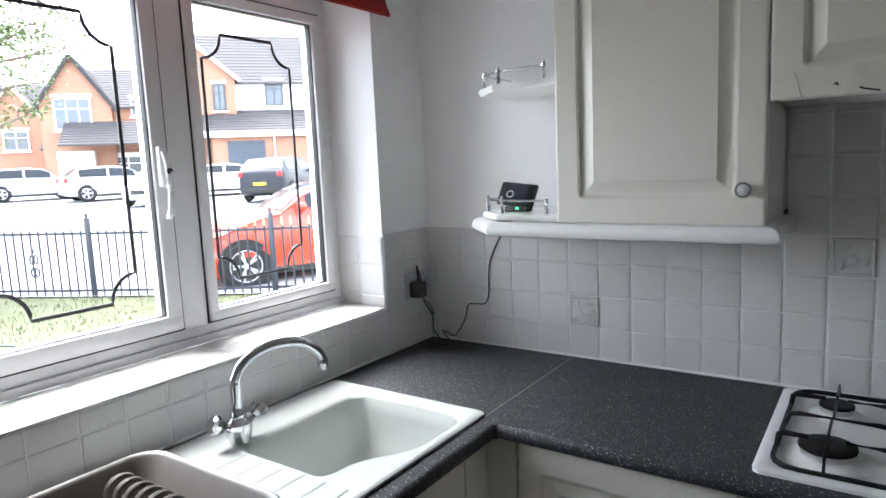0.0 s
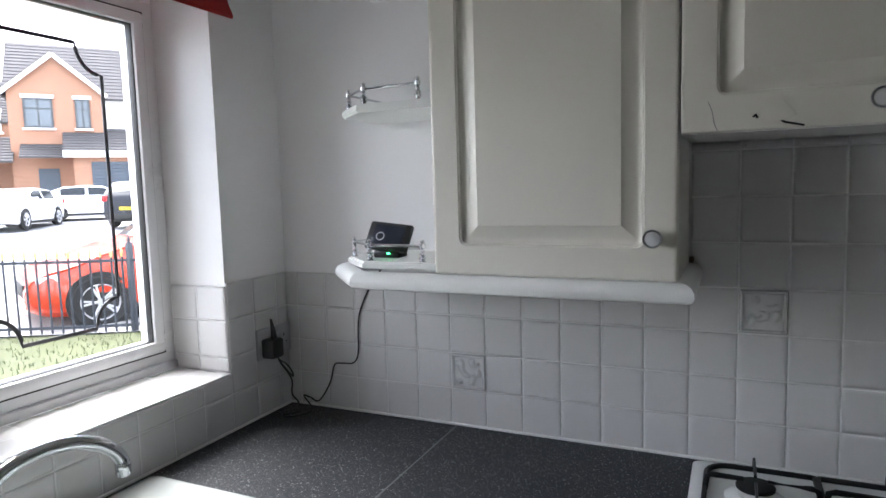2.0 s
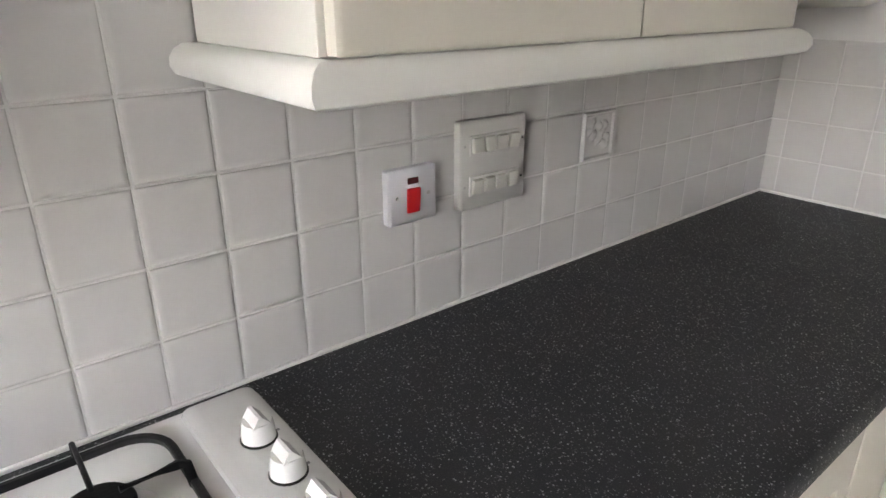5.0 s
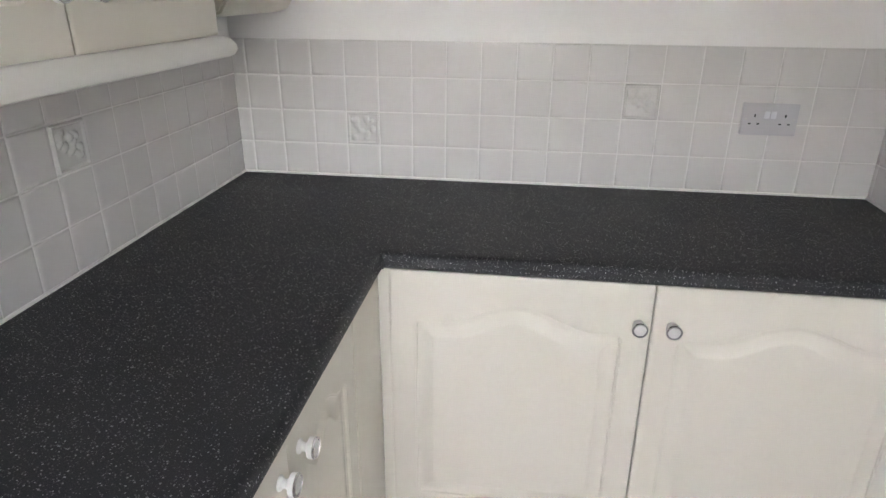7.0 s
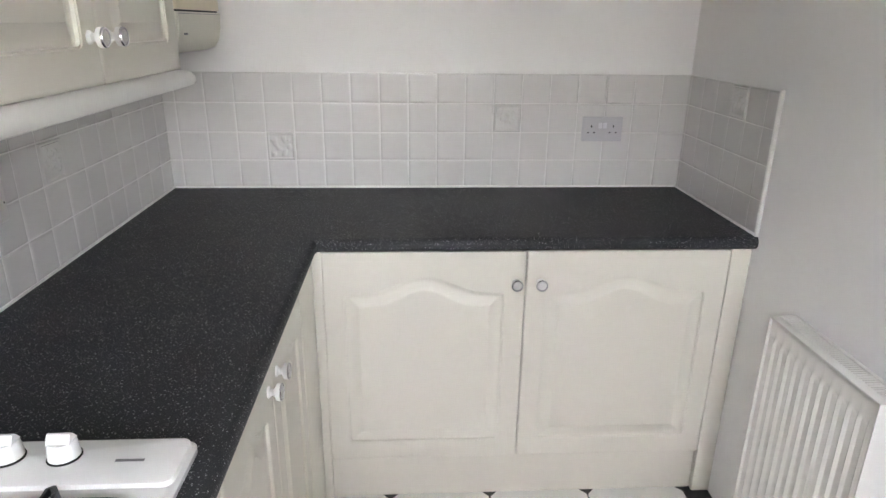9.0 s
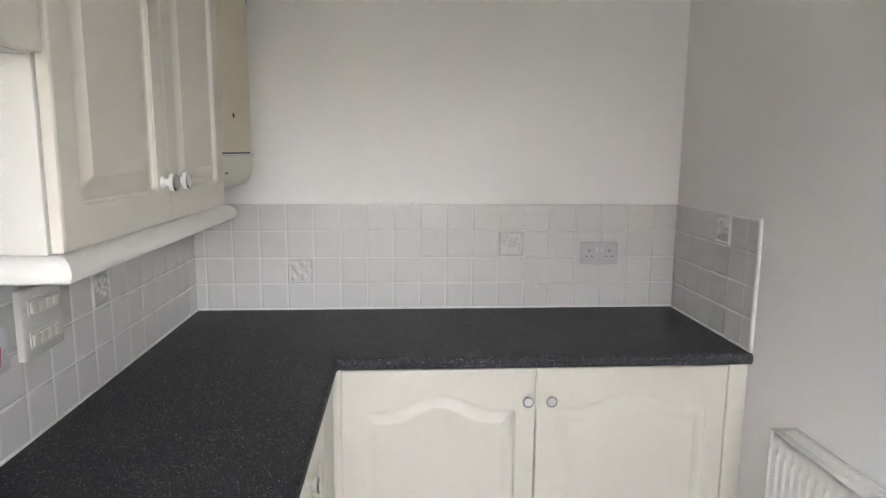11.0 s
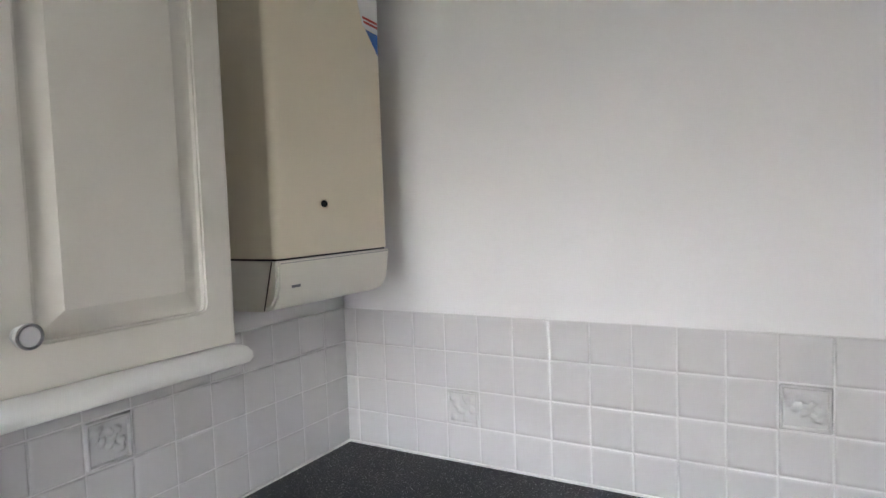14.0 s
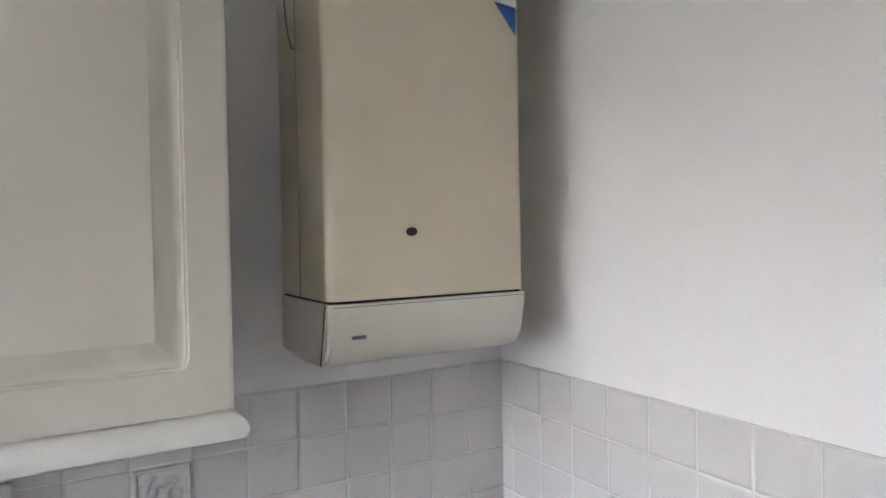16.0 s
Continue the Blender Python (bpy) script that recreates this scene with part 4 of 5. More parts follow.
# ---- boiler ----
boiler = thing("boiler", "beige wall-hung gas boiler with a pale control flap", "boiler")
BX0, BX1, BYF, BZ0 = 2.692, 3.091, -0.266, 1.512
def upright(x0, x1, y0, y1, z0, z1, r):
    return loft(bmesh.new(), [[(x, y, z) for x, y in rrect(x0, x1, y0, y1, r, 4)] for z in (z0, z1)], True, True)
part("casing", upright(BX0, BX1, BYF, -0.010, BZ0, 2.24, 0.016), BOIL, boiler)
part("seam", tube(bmesh.new(), [(BX0 - 0.0002, -0.128, BZ0), (BX0 - 0.0002, -0.128, 2.24)], 0.0006, 5), INK, boiler)
part("shadow_gap", B(BX0 + 0.006, BX1 - 0.006, BYF + 0.008, -0.014, BZ0 - 0.005, BZ0 + 0.001), DARK, boiler, smooth=False)
side = [(-0.012, BZ0 - 0.005), (-0.012, 1.406), (-0.15, 1.397), (-0.215, 1.398), (-0.243, 1.408), (-0.258, 1.43), (-0.265, 1.462), (-0.266, BZ0 - 0.005)]
bm = prism(bmesh.new(), side, "x", BX0 + 0.001, BX1 - 0.001)
bmesh.ops.bevel(bm, geom=[e for e in bm.edges if abs(e.verts[0].co.x - e.verts[1].co.x) < 1e-5 and e.verts[0].co.y < -0.02 and e.verts[0].co.z < 1.5], offset=0.006, segments=2, affect="EDGES")
fl = part("control_flap", bm, BOILP, boiler, "pale plastic control flap")
part("flap_seam", tube(bmesh.new(), [(BX0 + 0.0005, -0.250, BZ0 - 0.006), (BX0 + 0.0005, -0.222, 1.402)], 0.0013, 5), DARK, fl)
part("flap_seam", tube(bmesh.new(), [(BX0 + 0.008, -0.2668, BZ0 - 0.010), (BX1 - 0.004, -0.2668, BZ0 - 0.010)], 0.0006, 5), INK, fl)
part("logo", B(2.732, 2.757, -0.2672, -0.265, 1.448, 1.4535, 0.0), INK, fl, "small grey printed maker's mark", smooth=False)
part("embossing", B(2.720, 2.775, -0.2662, -0.265, 1.468, 1.473), BOILP, fl, smooth=False)
part("spy_hole", lathe(bmesh.new(), ((0.0048, 0), (0.0085, 0), (0.0085, 0.0012), (0.0048, 0.0012)), pose(2.846, BYF + 0.0004, 1.625, 90) @ Matrix.Diagonal((1.15, 0.8, 1, 1)), 20), STEEL, boiler, "small oval spy hole")
part("spy_hole", lathe(bmesh.new(), ((0, 0.0008), (0.0095, 0.0008), (0.0095, 0.0016), (0, 0.0016)), pose(2.846, BYF, 1.625, 90) @ Matrix.Diagonal((1.15, 0.8, 1, 1)), 20), DARK, boiler)
def flat_poly(pts, d):
    return prism(bmesh.new(), pts, "y", BYF - d, BYF - d + 0.0006)
part("sticker", flat_poly([(3.030, 2.052), (3.078, 1.996), (3.0795, 2.047)], 0.0008), LABB, boiler, "blue triangular sticker", smooth=False)
part("sticker", flat_poly([(3.018, 2.060), (3.030, 2.054), (3.080, 2.049), (3.081, 2.135), (2.995, 2.135)], 0.0009), LABW, boiler, "white corner sticker", smooth=False)
part("sticker_band", flat_poly([(3.024, 2.066), (3.080, 2.062), (3.080, 2.068), (3.022, 2.072)], 0.0012), LABR, boiler, smooth=False)
part("sticker_band", flat_poly([(3.020, 2.076), (3.080, 2.072), (3.080, 2.078), (3.018, 2.082)], 0.0012), LABR, boiler, smooth=False)
part("sticker_band", flat_poly([(3.050, 2.012), (3.0, 2.1), (3.05, 2.1)], -0.0001), LABW, boiler, smooth=False)
part("stain", lathe(bmesh.new(), ((0, 0.0002), (0.004, 0.0003), (0, 0.0004)), pose(2.735, -0.12, BZ0 + 0.002), 8), BOIL, boiler)
# thin grey line drawn for the notch outline in the boiler's side panel
part("notch_line", tube(bmesh.new(), smooth_path([(BX0 - 0.002, -0.07, 2.1), (BX0 - 0.003, -0.085, 2.02), (BX0 - 0.002, -0.11, 1.965), (BX0 - 0.002, -0.13, 1.955)], 5), 0.0016, 6), INK, boiler)

# ---- radiator ----
rad = thing("radiator", "white panel radiator with a grille on top", "radiator")
RX0, RX1, RY0, RY1, RZ0, RZ1 = 1.962, 2.372, YS + 0.008, YS + 0.086, 0.14, 0.784
def panel(yc):
    """A pressed radiator panel with vertical flutes."""
    bm = bmesh.new()
    prof = []
    n = 12
    w = (RX1 - RX0 - 0.02) / n
    for i in range(n):
        x = RX0 + 0.010 + w * i
        prof += [(x + w * 0.06, 0.0), (x + w * 0.16, 0.0038), (x + w * 0.28, 0.0058), (x + w * 0.40, 0.0038), (x + w * 0.52, 0.0)]
    prof = [(RX0 + 0.002, 0.0)] + prof + [(RX1 - 0.002, 0.0)]
    cols = []
    for x, d in prof:
        cols.append([bm.verts.new((x, yc + d * {0.06: 1, 0.905: 1, 0.92: 0.7}.get(k, 0), RZ0 + (RZ1 - 0.006 - RZ0) * k)) for k in (0, 0.04, 0.06, 0.905, 0.92, 0.93, 1)])
    for a, b in zip(cols, cols[1:]):
        for k in range(6):
            bm.faces.new((a[k], b[k], b[k + 1], a[k + 1]))
    back = [bm.verts.new((x, yc - 0.006, z)) for x, z in ((RX0 + 0.002, RZ0), (RX1 - 0.002, RZ0), (RX1 - 0.002, RZ1 - 0.012), (RX0 + 0.002, RZ1 - 0.012))]
    bm.faces.new(back)
    return bm
part("front_panel", panel(RY1 - 0.012), RAD, rad)
part("back_panel", B(RX0 + 0.004, RX1 - 0.004, RY0, RY0 + 0.012, RZ0, RZ1 - 0.012, 0.004), RAD, rad)
for x in (RX0, RX1 - 0.004):
    part("side_panel", B(x, x + 0.004, RY0 + 0.002, RY1 - 0.004, RZ0 + 0.01, RZ1, 0.0015), RAD, rad)
for y0, y1 in ((RY0, RY0 + 0.010), (RY1 - 0.030, RY1 - 0.005)):
    part("grille_rail", B(RX0, RX1, y0, y1, RZ1 - 0.008, RZ1, 0.003), RAD, rad)
for x0, x1 in ((RX0, RX0 + 0.022), (RX1 - 0.022, RX1)):
    part("grille_end", B(x0, x1, RY0 + 0.008, RY1 - 0.028, RZ1 - 0.008, RZ1 - 0.001, 0.002), RAD, rad)
part("grille_bed", B(RX0 + 0.004, RX1 - 0.004, RY0 + 0.004, RY1 - 0.012, RZ1 - 0.016, RZ1 - 0.009), RAD, rad, smooth=False)
slat = finish(B(-0.0028, 0.0028, RY0 + 0.010, RY1 - 0.030, RZ1 - 0.009, RZ1 - 0.004), "grille_bar", RAD)
for i in range(40):
    piece("grille_bar", slat, rad, pose(RX0 + 0.028 + (RX1 - RX0 - 0.056) * i / 39, 0, 0))
part("bleed_recess", lathe(bmesh.new(), ((0.009, 0), (0.0125, 0), (0.0125, 0.0012), (0.009, 0.0012)), pose(RX0, YS + 0.050, RZ1 - 0.028, 0, -90), 18), DARK, rad, "dark ring round the plug")
part("bleed_plug", lathe(bmesh.new(), ((0, 0), (0.009, 0), (0.009, 0.005), (0.006, 0.008), (0.0025, 0.008), (0.002, 0.006), (0, 0.006)), pose(RX0, YS + 0.050, RZ1 - 0.028, 0, -90), 14), RAD, rad, "round white plug")
part("pipe", tube(bmesh.new(), [(RX1 - 0.03, YS + 0.055, 0.0), (RX1 - 0.03, YS + 0.055, RZ0 + 0.01)], 0.0075, 10), RAD, rad)
part("pipe", tube(bmesh.new(), [(RX0 + 0.03, YS + 0.055, 0.0), (RX0 + 0.03, YS + 0.055, RZ0 + 0.01)], 0.0075, 10), RAD, rad)

tagged(part("cabinet_bracket", B(1.104, 1.114, -0.022, -0.008, 1.376, 1.390, 0.003), mat("rusty_steel", (0.20, 0.15, 0.10), 0.8, 0.3, 60)), "small rusty bracket beneath the wall cabinet", "bracket")

# ---- outside ----
EX, EY = 1.3, -1.84
def gz_at(x, y):
    """Height of the ground: level by the house, then rising gently across the street."""
    return -0.10 + 0.03 * min(60, max(0.0, math.hypot(x - EX, y - EY) - 9.0))


ASPH = mat("pale_worn_asphalt", (0.235, 0.235, 0.24), 0.9, 0.15, 0.6, 0.3, 30, fine=0.25)
PAVE = mat("pale_concrete_paving", (0.30, 0.295, 0.285), 0.85, 0.1, 1.2, 0.2, 30, fine=0.2)
GRASS = mat("cut_grass_lawn", (0.082, 0.092, 0.036), 0.95, 0.35, 5, 0.8, 120, fine=0.4)
BLADE = mat("grass_blades", (0.075, 0.09, 0.036), 0.8, 0.3, 9)
FENCE = mat("dark_blue_iron_paint", (0.025, 0.03, 0.042), 0.45, 0.2, 30, 0.1, 200)
GOLD = mat("gilded_finial", (0.62, 0.50, 0.22), 0.4, 0.1, 30, metal=0.6)
ROOF = mat("grey_brown_roof_tile", (0.082, 0.078, 0.079), 0.95, 0.2, 2, 0.4, 12, spec=0.15)
RENDER_ = mat("white_render", (0.78, 0.78, 0.76), 0.8, 0.04, 2, 0.1, 60)
WINF = mat("white_window_frame", (0.8, 0.8, 0.8), 0.4, 0.02, 5)
WINB = mat("dark_grey_window_frame", (0.05, 0.055, 0.06), 0.4, 0.05, 5)
PANE = mat("dark_reflecting_pane", (0.10, 0.12, 0.14), 0.06, 0.2, 2)
GAR = mat("slate_blue_garage_door", (0.06, 0.078, 0.10), 0.5, 0.06, 3)
BARK = mat("grey_brown_bark", (0.10, 0.08, 0.06), 0.9, 0.3, 12, 0.5, 40)
LEAF = mat("pale_green_leaf", (0.09, 0.14, 0.04), 0.6, 0.3, 3)
TYRE = mat("tyre_rubber", (0.02, 0.02, 0.02), 0.85, 0.1, 20)
ALLOY = mat("alloy_wheel", (0.62, 0.62, 0.64), 0.3, 0.05, 20, metal=0.8)
CARGL = mat("tinted_car_glass", (0.03, 0.035, 0.04), 0.06, 0.1, 3, spec=0.22)
TAIL = mat("red_tail_lamp", (0.5, 0.02, 0.02), 0.15, 0.1, 20)
LAMP = mat("clear_headlamp", (0.7, 0.72, 0.75), 0.08, 0.05, 20)
PLATE = mat("yellow_number_plate", (0.75, 0.55, 0.02), 0.4, 0.03, 20)
RED = mat("red_car_paint", (0.55, 0.05, 0.02), 0.22, 0.04, 3, coat=0.6)
WHITEC = mat("white_car_paint", (0.8, 0.8, 0.8), 0.2, 0.01, 3, coat=0.6)
SILV = mat("silver_car_paint", (0.55, 0.56, 0.58), 0.25, 0.02, 3, metal=0.3, coat=0.6)
GREYC = mat("grey_car_paint", (0.32, 0.34, 0.37), 0.25, 0.02, 3, metal=0.3, coat=0.6)
DARKC = mat("dark_grey_car_paint", (0.016, 0.018, 0.024), 0.35, 0.05, 3, spec=0.25)


def brick_material():
    m = mat("orange_red_brick", (0.36, 0.185, 0.115), 0.85, 0.15, 1.5)
    nt, n = m.node_tree, m.node_tree.nodes
    b = n["Principled BSDF"]
    base = b.inputs["Base Color"].links[0].from_socket
    tc, br, mx = n.new("ShaderNodeTexCoord"), n.new("ShaderNodeTexBrick"), n.new("ShaderNodeMix")
    mp = n.new("ShaderNodeMapping")
    mp.inputs["Rotation"].default_value = (radians(90), 0, 0)
    br.inputs["Scale"].default_value = 1.0
    br.inputs["Brick Width"].default_value, br.inputs["Row Height"].default_value, br.inputs["Mortar Size"].default_value = 0.225, 0.075, 0.006
    br.inputs["Color1"].default_value, br.inputs["Color2"].default_value, br.inputs["Mortar"].default_value = (1, 1, 1, 1), (0.8, 0.78, 0.76, 1), (1.3, 1.6, 1.9, 1)
    mx.data_type, mx.blend_type = "RGBA", "MULTIPLY"
    mx.inputs[0].default_value = 1
    nt.links.new(tc.outputs["Object"], mp.inputs[0])
    nt.links.new(mp.outputs[0], br.inputs["Vector"])
    nt.links.new(base, mx.inputs[6])
    nt.links.new(br.outputs[0], mx.inputs[7])
    nt.links.new(mx.outputs[2], b.inputs["Base Color"])
    return m


BRICK = brick_material()

bm = bmesh.new()
radii = [0.5, 3, 6, 9, 11, 14, 18, 23, 30, 40, 55, 69, 120, 400, 1500]
rows_ = [[bm.verts.new((EX + r * math.cos(2 * math.pi * i / 72), EY + r * math.sin(2 * math.pi * i / 72), gz_at(EX + r * math.cos(2 * math.pi * i / 72), EY + r * math.sin(2 * math.pi * i / 72)) - 0.02)) for i in range(72)] for r in radii]
for a, b in zip(rows_, rows_[1:]):
    for i in range(72):
        bm.faces.new((a[i], a[(i + 1) % 72], b[(i + 1) % 72], b[i]))
bm.faces.new(rows_[0][::-1])
struct("ground", bm, ASPH, "pale worn asphalt street rising gently", "ground", True)

F0, F1 = Vector((-11.2, 0.35)), Vector((-3.6, 4.85))      # fence line
fd = (F1 - F0).normalized()
fn = Vector((fd.y, -fd.x))
def strip(a0, a1, off0, off1, lift, n=30):
    """A sheet along the fence line, between two offsets towards the house."""
    bm = bmesh.new()
    cols = []
    for i in range(n + 1):
        p = F0 + fd * (a0 + (a1 - a0) * i / n)
        col = []
        for k in range(9):
            q = p + fn * (off0 + (off1 - off0) * k / 8)
            col.append(bm.verts.new((q.x, q.y, gz_at(q.x, q.y) + lift)))
        cols.append(col)
    for a, b in zip(cols, cols[1:]):
        for k in range(8):
            bm.faces.new((a[k], b[k], b[k + 1], a[k + 1]))
    return bm


lawn = struct("lawn", strip(-6, 14, 0.05, 6.0, 0.012), GRASS, "short yellow-green lawn in front of the window", "lawn", True)
struct("pavement", strip(-14, 20, -1.9, 0.05, 0.03), PAVE, "pale concrete pavement beyond the fence", "pavement", True)
rg = random.Random(5)
verts, faces = [], []
for _ in range(9000):
    p = F0 + fd * rg.uniform(-3, 9) + fn * rg.uniform(0.08, 4.2)
    if p.x > XW - 0.6:
        continue
    z = gz_at(p.x, p.y) + 0.01
    a, hgt, w = rg.uniform(0, 6.28), rg.uniform(0.02, 0.06), 0.006
    c, s_ = math.cos(a) * w, math.sin(a) * w
    k = len(verts)
    verts += [(p.x - c, p.y - s_, z), (p.x + c, p.y + s_, z), (p.x + rg.uniform(-0.02, 0.02), p.y + rg.uniform(-0.02, 0.02), z + hgt)]
    faces.append((k, k + 1, k + 2))
me = bpy.data.meshes.new("grass")
me.from_pydata(verts, [], faces)
me.materials.append(BLADE)
tagged(new("grass", me), "short blades of grass on the lawn", "grass", kind="stuff")

fence = thing("fence", "dark iron railing fence with gilded spear finials", "fence")
L = (F1 - F0).length
def fpt(d, z):
    p = F0 + fd * d
    return (p.x, p.y, gz_at(p.x, p.y) + z)


for z in (0.10, 0.89):
    part("rail", tube(bmesh.new(), [fpt(L * i / 20, z) for i in range(21)], 0.02, flat=(0.012, 0.035)), FENCE, fence, smooth=False)
bar = finish(tube(bmesh.new(), [(0, 0, 0.03), (0, 0, 0.93)], 0.0135, 6), "bar", FENCE, True)
spear = finish(lathe(bmesh.new(), ((0.009, 0.93), (0.015, 0.94), (0.009, 0.952), (0.019, 0.978), (0.013, 1.01), (0, 1.06)), Matrix(), 6), "finial", GOLD, True)
d = 0.07
PD = [1.9, 4.2, 6.75]
while d < L:
    if min(abs(d - p) for p in PD) > 0.05:
        b_ = piece("bar", bar, fence, Matrix.Translation(fpt(d, 0)))
        piece("finial", spear, b_, Matrix())
    d += 0.122
for p in PD:
    q = part("post", B(-0.03, 0.03, -0.03, 0.03, -0.02, 1.09, 0.004), FENCE, fence, m=Matrix.Translation(fpt(p, 0)))
    part("finial", lathe(bmesh.new(), ((0.03, 1.09), (0.034, 1.1), (0.012, 1.11), (0.024, 1.14), (0.012, 1.165), (0, 1.18)), Matrix(), 10), FENCE, q)
bm = bmesh.new()
for a in (0, 180):
    for cz in (0.36, 0.54):
        tube(bm, [(math.cos(radians(a)) * 0.03 + 0.028 * math.cos(radians(t)), 0, cz + 0.06 * math.sin(radians(t))) for t in range(0, 360, 30)], 0.012, 6, closed=True)
lathe(bm, ((0, 0.28), (0.02, 0.3), (0, 0.33)), Matrix(), 8), lathe(bm, ((0, 0.62), (0.02, 0.66), (0, 0.70)), Matrix(), 8)
part("scroll", bm, FENCE, fence, "ornamental scrollwork", m=Matrix.Translation(fpt(3.38, 0)) @ pose(0, 0, 0, 0, 0, 30))
hoop = tagged(part("garden_hoop", tube(bmesh.new(), smooth_path([(-0.2, 0, 0), (-0.19, 0, 0.13), (-0.15, 0, 0.17), (0.15, 0, 0.17), (0.19, 0, 0.13), (0.2, 0, 0)], 4), 0.009, 6), FENCE, m=pose(-5.25, 0.42, -0.09, 0, 0, 32)), "small bent black metal hoop in the lawn", "hoop")


# ---- cars ----
def car(label, paint, m, length=4.2, width=1.76, height=1.48, cabin=(0.30, 0.44, 0.80, 0.97), wheel=0.33, cowl=0.95, bumper=None):
    """A car: nose towards +x, its middle at the origin, wheels on z = 0; cabin: screen foot, roof start, roof end, tail as shares of the length."""
    c = thing("car", label, "car", m, "parked cars")
    hl, hw = length / 2, width / 2
    ca, cb, cc, cd = cabin
    belt, tail = cowl + 0.02, cowl + 0.06
    crest = ((0.0, 0.50), (0.012, 0.64), (0.05, 0.74), (0.12, 0.80), (ca * 0.75, cowl - 0.05), (ca, cowl), (ca + (cb - ca) * 0.5, cowl + (height - cowl) * 0.60), (cb, height - 0.05), (cb + (cc - cb) * 0.4, height), (cc, height - 0.05), ((cc + cd) / 2, tail + (height - tail) * 0.52), (cd, tail), (0.992, tail - 0.12), (1.0, 0.60))

    def along(table, f):
        for (fa, va), (fb, vb) in zip(table, table[1:]):
            if f <= fb:
                t = (f - fa) / (fb - fa)
                return va + (vb - va) * t
        return table[-1][1]

    def section(f):
        """Half outline from the sill to the middle of the roof: (y, z)."""
        zt = along(crest, f)
        w = hw * along(((0, 0.70), (0.015, 0.84), (0.06, 0.95), (0.16, 1.0), (0.85, 1.0), (0.95, 0.96), (1, 0.86)), f)
        zl = along(((0, 0.30), (0.04, 0.20), (0.15, 0.17), (0.88, 0.18), (0.96, 0.24), (1, 0.34)), f)
        zb = min(zt - 0.03, belt + 0.03 * f)
        wt = w * (1 - 0.24 * max(0, zt - zb) / (height - belt))
        return [(w * 0.88, zl), (w * 0.97, zl + 0.07), (w, zl + (zb - zl) * 0.45), (w * 0.985, zl + (zb - zl) * 0.62), (w * 0.99, zb - 0.06), (w * 0.955, zb), (w * 0.94 + (wt - w * 0.94) * 0.5, zb + (zt - zb) * 0.52), (wt, zb + (zt - zb) * 0.90), (wt * 0.86, zt), (0, zt + 0.018)]

    fs = sorted({0, 0.006, 0.015, 0.03, 0.06, 0.1, 0.14, ca, cb, cc, cd, 0.985, 0.994, 1.0} | {ca + (cb - ca) * k / 4 for k in range(5)} | {cb + (cc - cb) * k / 5 for k in range(6)} | {cc + (cd - cc) * k / 4 for k in range(5)} | {0.14 + (ca - 0.14) * k / 3 for k in range(4)})
    st = []
    for f in fs:
        o = section(f)
        st.append([(hl - f * length, y, z) for y, z in o] + [(hl - f * length, -y, z) for y, z in o[-2::-1]])
    part("body", loft(bmesh.new(), st, True, True), paint, c)

    def side_glass(fa, fb, s):
        """A side window between two stations, a little proud of the body."""
        bm, cols = bmesh.new(), []
        for k in range(7):
            f = fa + (fb - fa) * k / 6
            o = section(f)
            col = []
            for j in range(5):
                u = 0.10 + 0.82 * j / 4
                p, q = (o[5], o[6]) if u < 0.5 else (o[6], o[7])
                t = u * 2 if u < 0.5 else u * 2 - 1
                col.append(bm.verts.new((hl - f * length, s * (p[0] + (q[0] - p[0]) * t + 0.008), p[1] + (q[1] - p[1]) * t)))
            cols.append(col)
        for p, q in zip(cols, cols[1:]):
            for j in range(4):
                bm.faces.new((p[j], q[j], q[j + 1], p[j + 1]))
        return bm

    def screen(fa, fb, lift):
        """A windscreen laid on the slope between two stations."""
        bm, cols = bmesh.new(), []
        for k in range(6):
            f = fa + (fb - fa) * k / 5
            o = section(f)
            cols.append([bm.verts.new((hl - f * length + lift, o[8][0] * u, o[8][1] + 0.018 * (1 - abs(u)) + 0.008)) for u in (-1.0, -0.5, 0, 0.5, 1.0)])
        for p, q in zip(cols, cols[1:]):
            for j in range(4):
                bm.faces.new((p[j], q[j], q[j + 1], p[j + 1]))
        return bm

    part("windscreen", screen(ca + 0.015, cb - 0.008, 0.012), CARGL, c, "dark tinted glass")
    part("rear_screen", screen(cc + 0.012, cd - (cd - cc) * 0.18, -0.012), CARGL, c, "dark tinted glass")
    mid = cb + (cc - cb) * 0.42
    for s in (1, -1):
        part("side_window", side_glass(ca + (cb - ca) * 0.55, mid - 0.012, s), CARGL, c, "dark tinted glass")
        part("side_window", side_glass(mid + 0.012, cc + (cd - cc) * 0.12, s), CARGL, c, "dark tinted glass")
        part("mirror", B(-0.06, 0.06, -0.1, 0.1, -0.06, 0.06, 0.03), paint, c, m=pose(hl - (ca + 0.075) * length, s * (hw + 0.05), belt + 0.07))
        part("headlight", B(-0.16, 0.12, -0.04, 0.04, -0.05, 0.055, 0.028), LAMP, c, "clear headlamp", m=pose(hl - 0.055 * length, s * hw * 0.86, 0.66, 0, 10, s * -22))
        part("tail_light", B(-0.09, 0.05, -0.09, 0.09, -0.10, 0.10, 0.02), TAIL, c, "red tail lamp", m=pose(hl - 0.978 * length, s * hw * 0.84, tail - 0.10, 0, 0, s * 12))
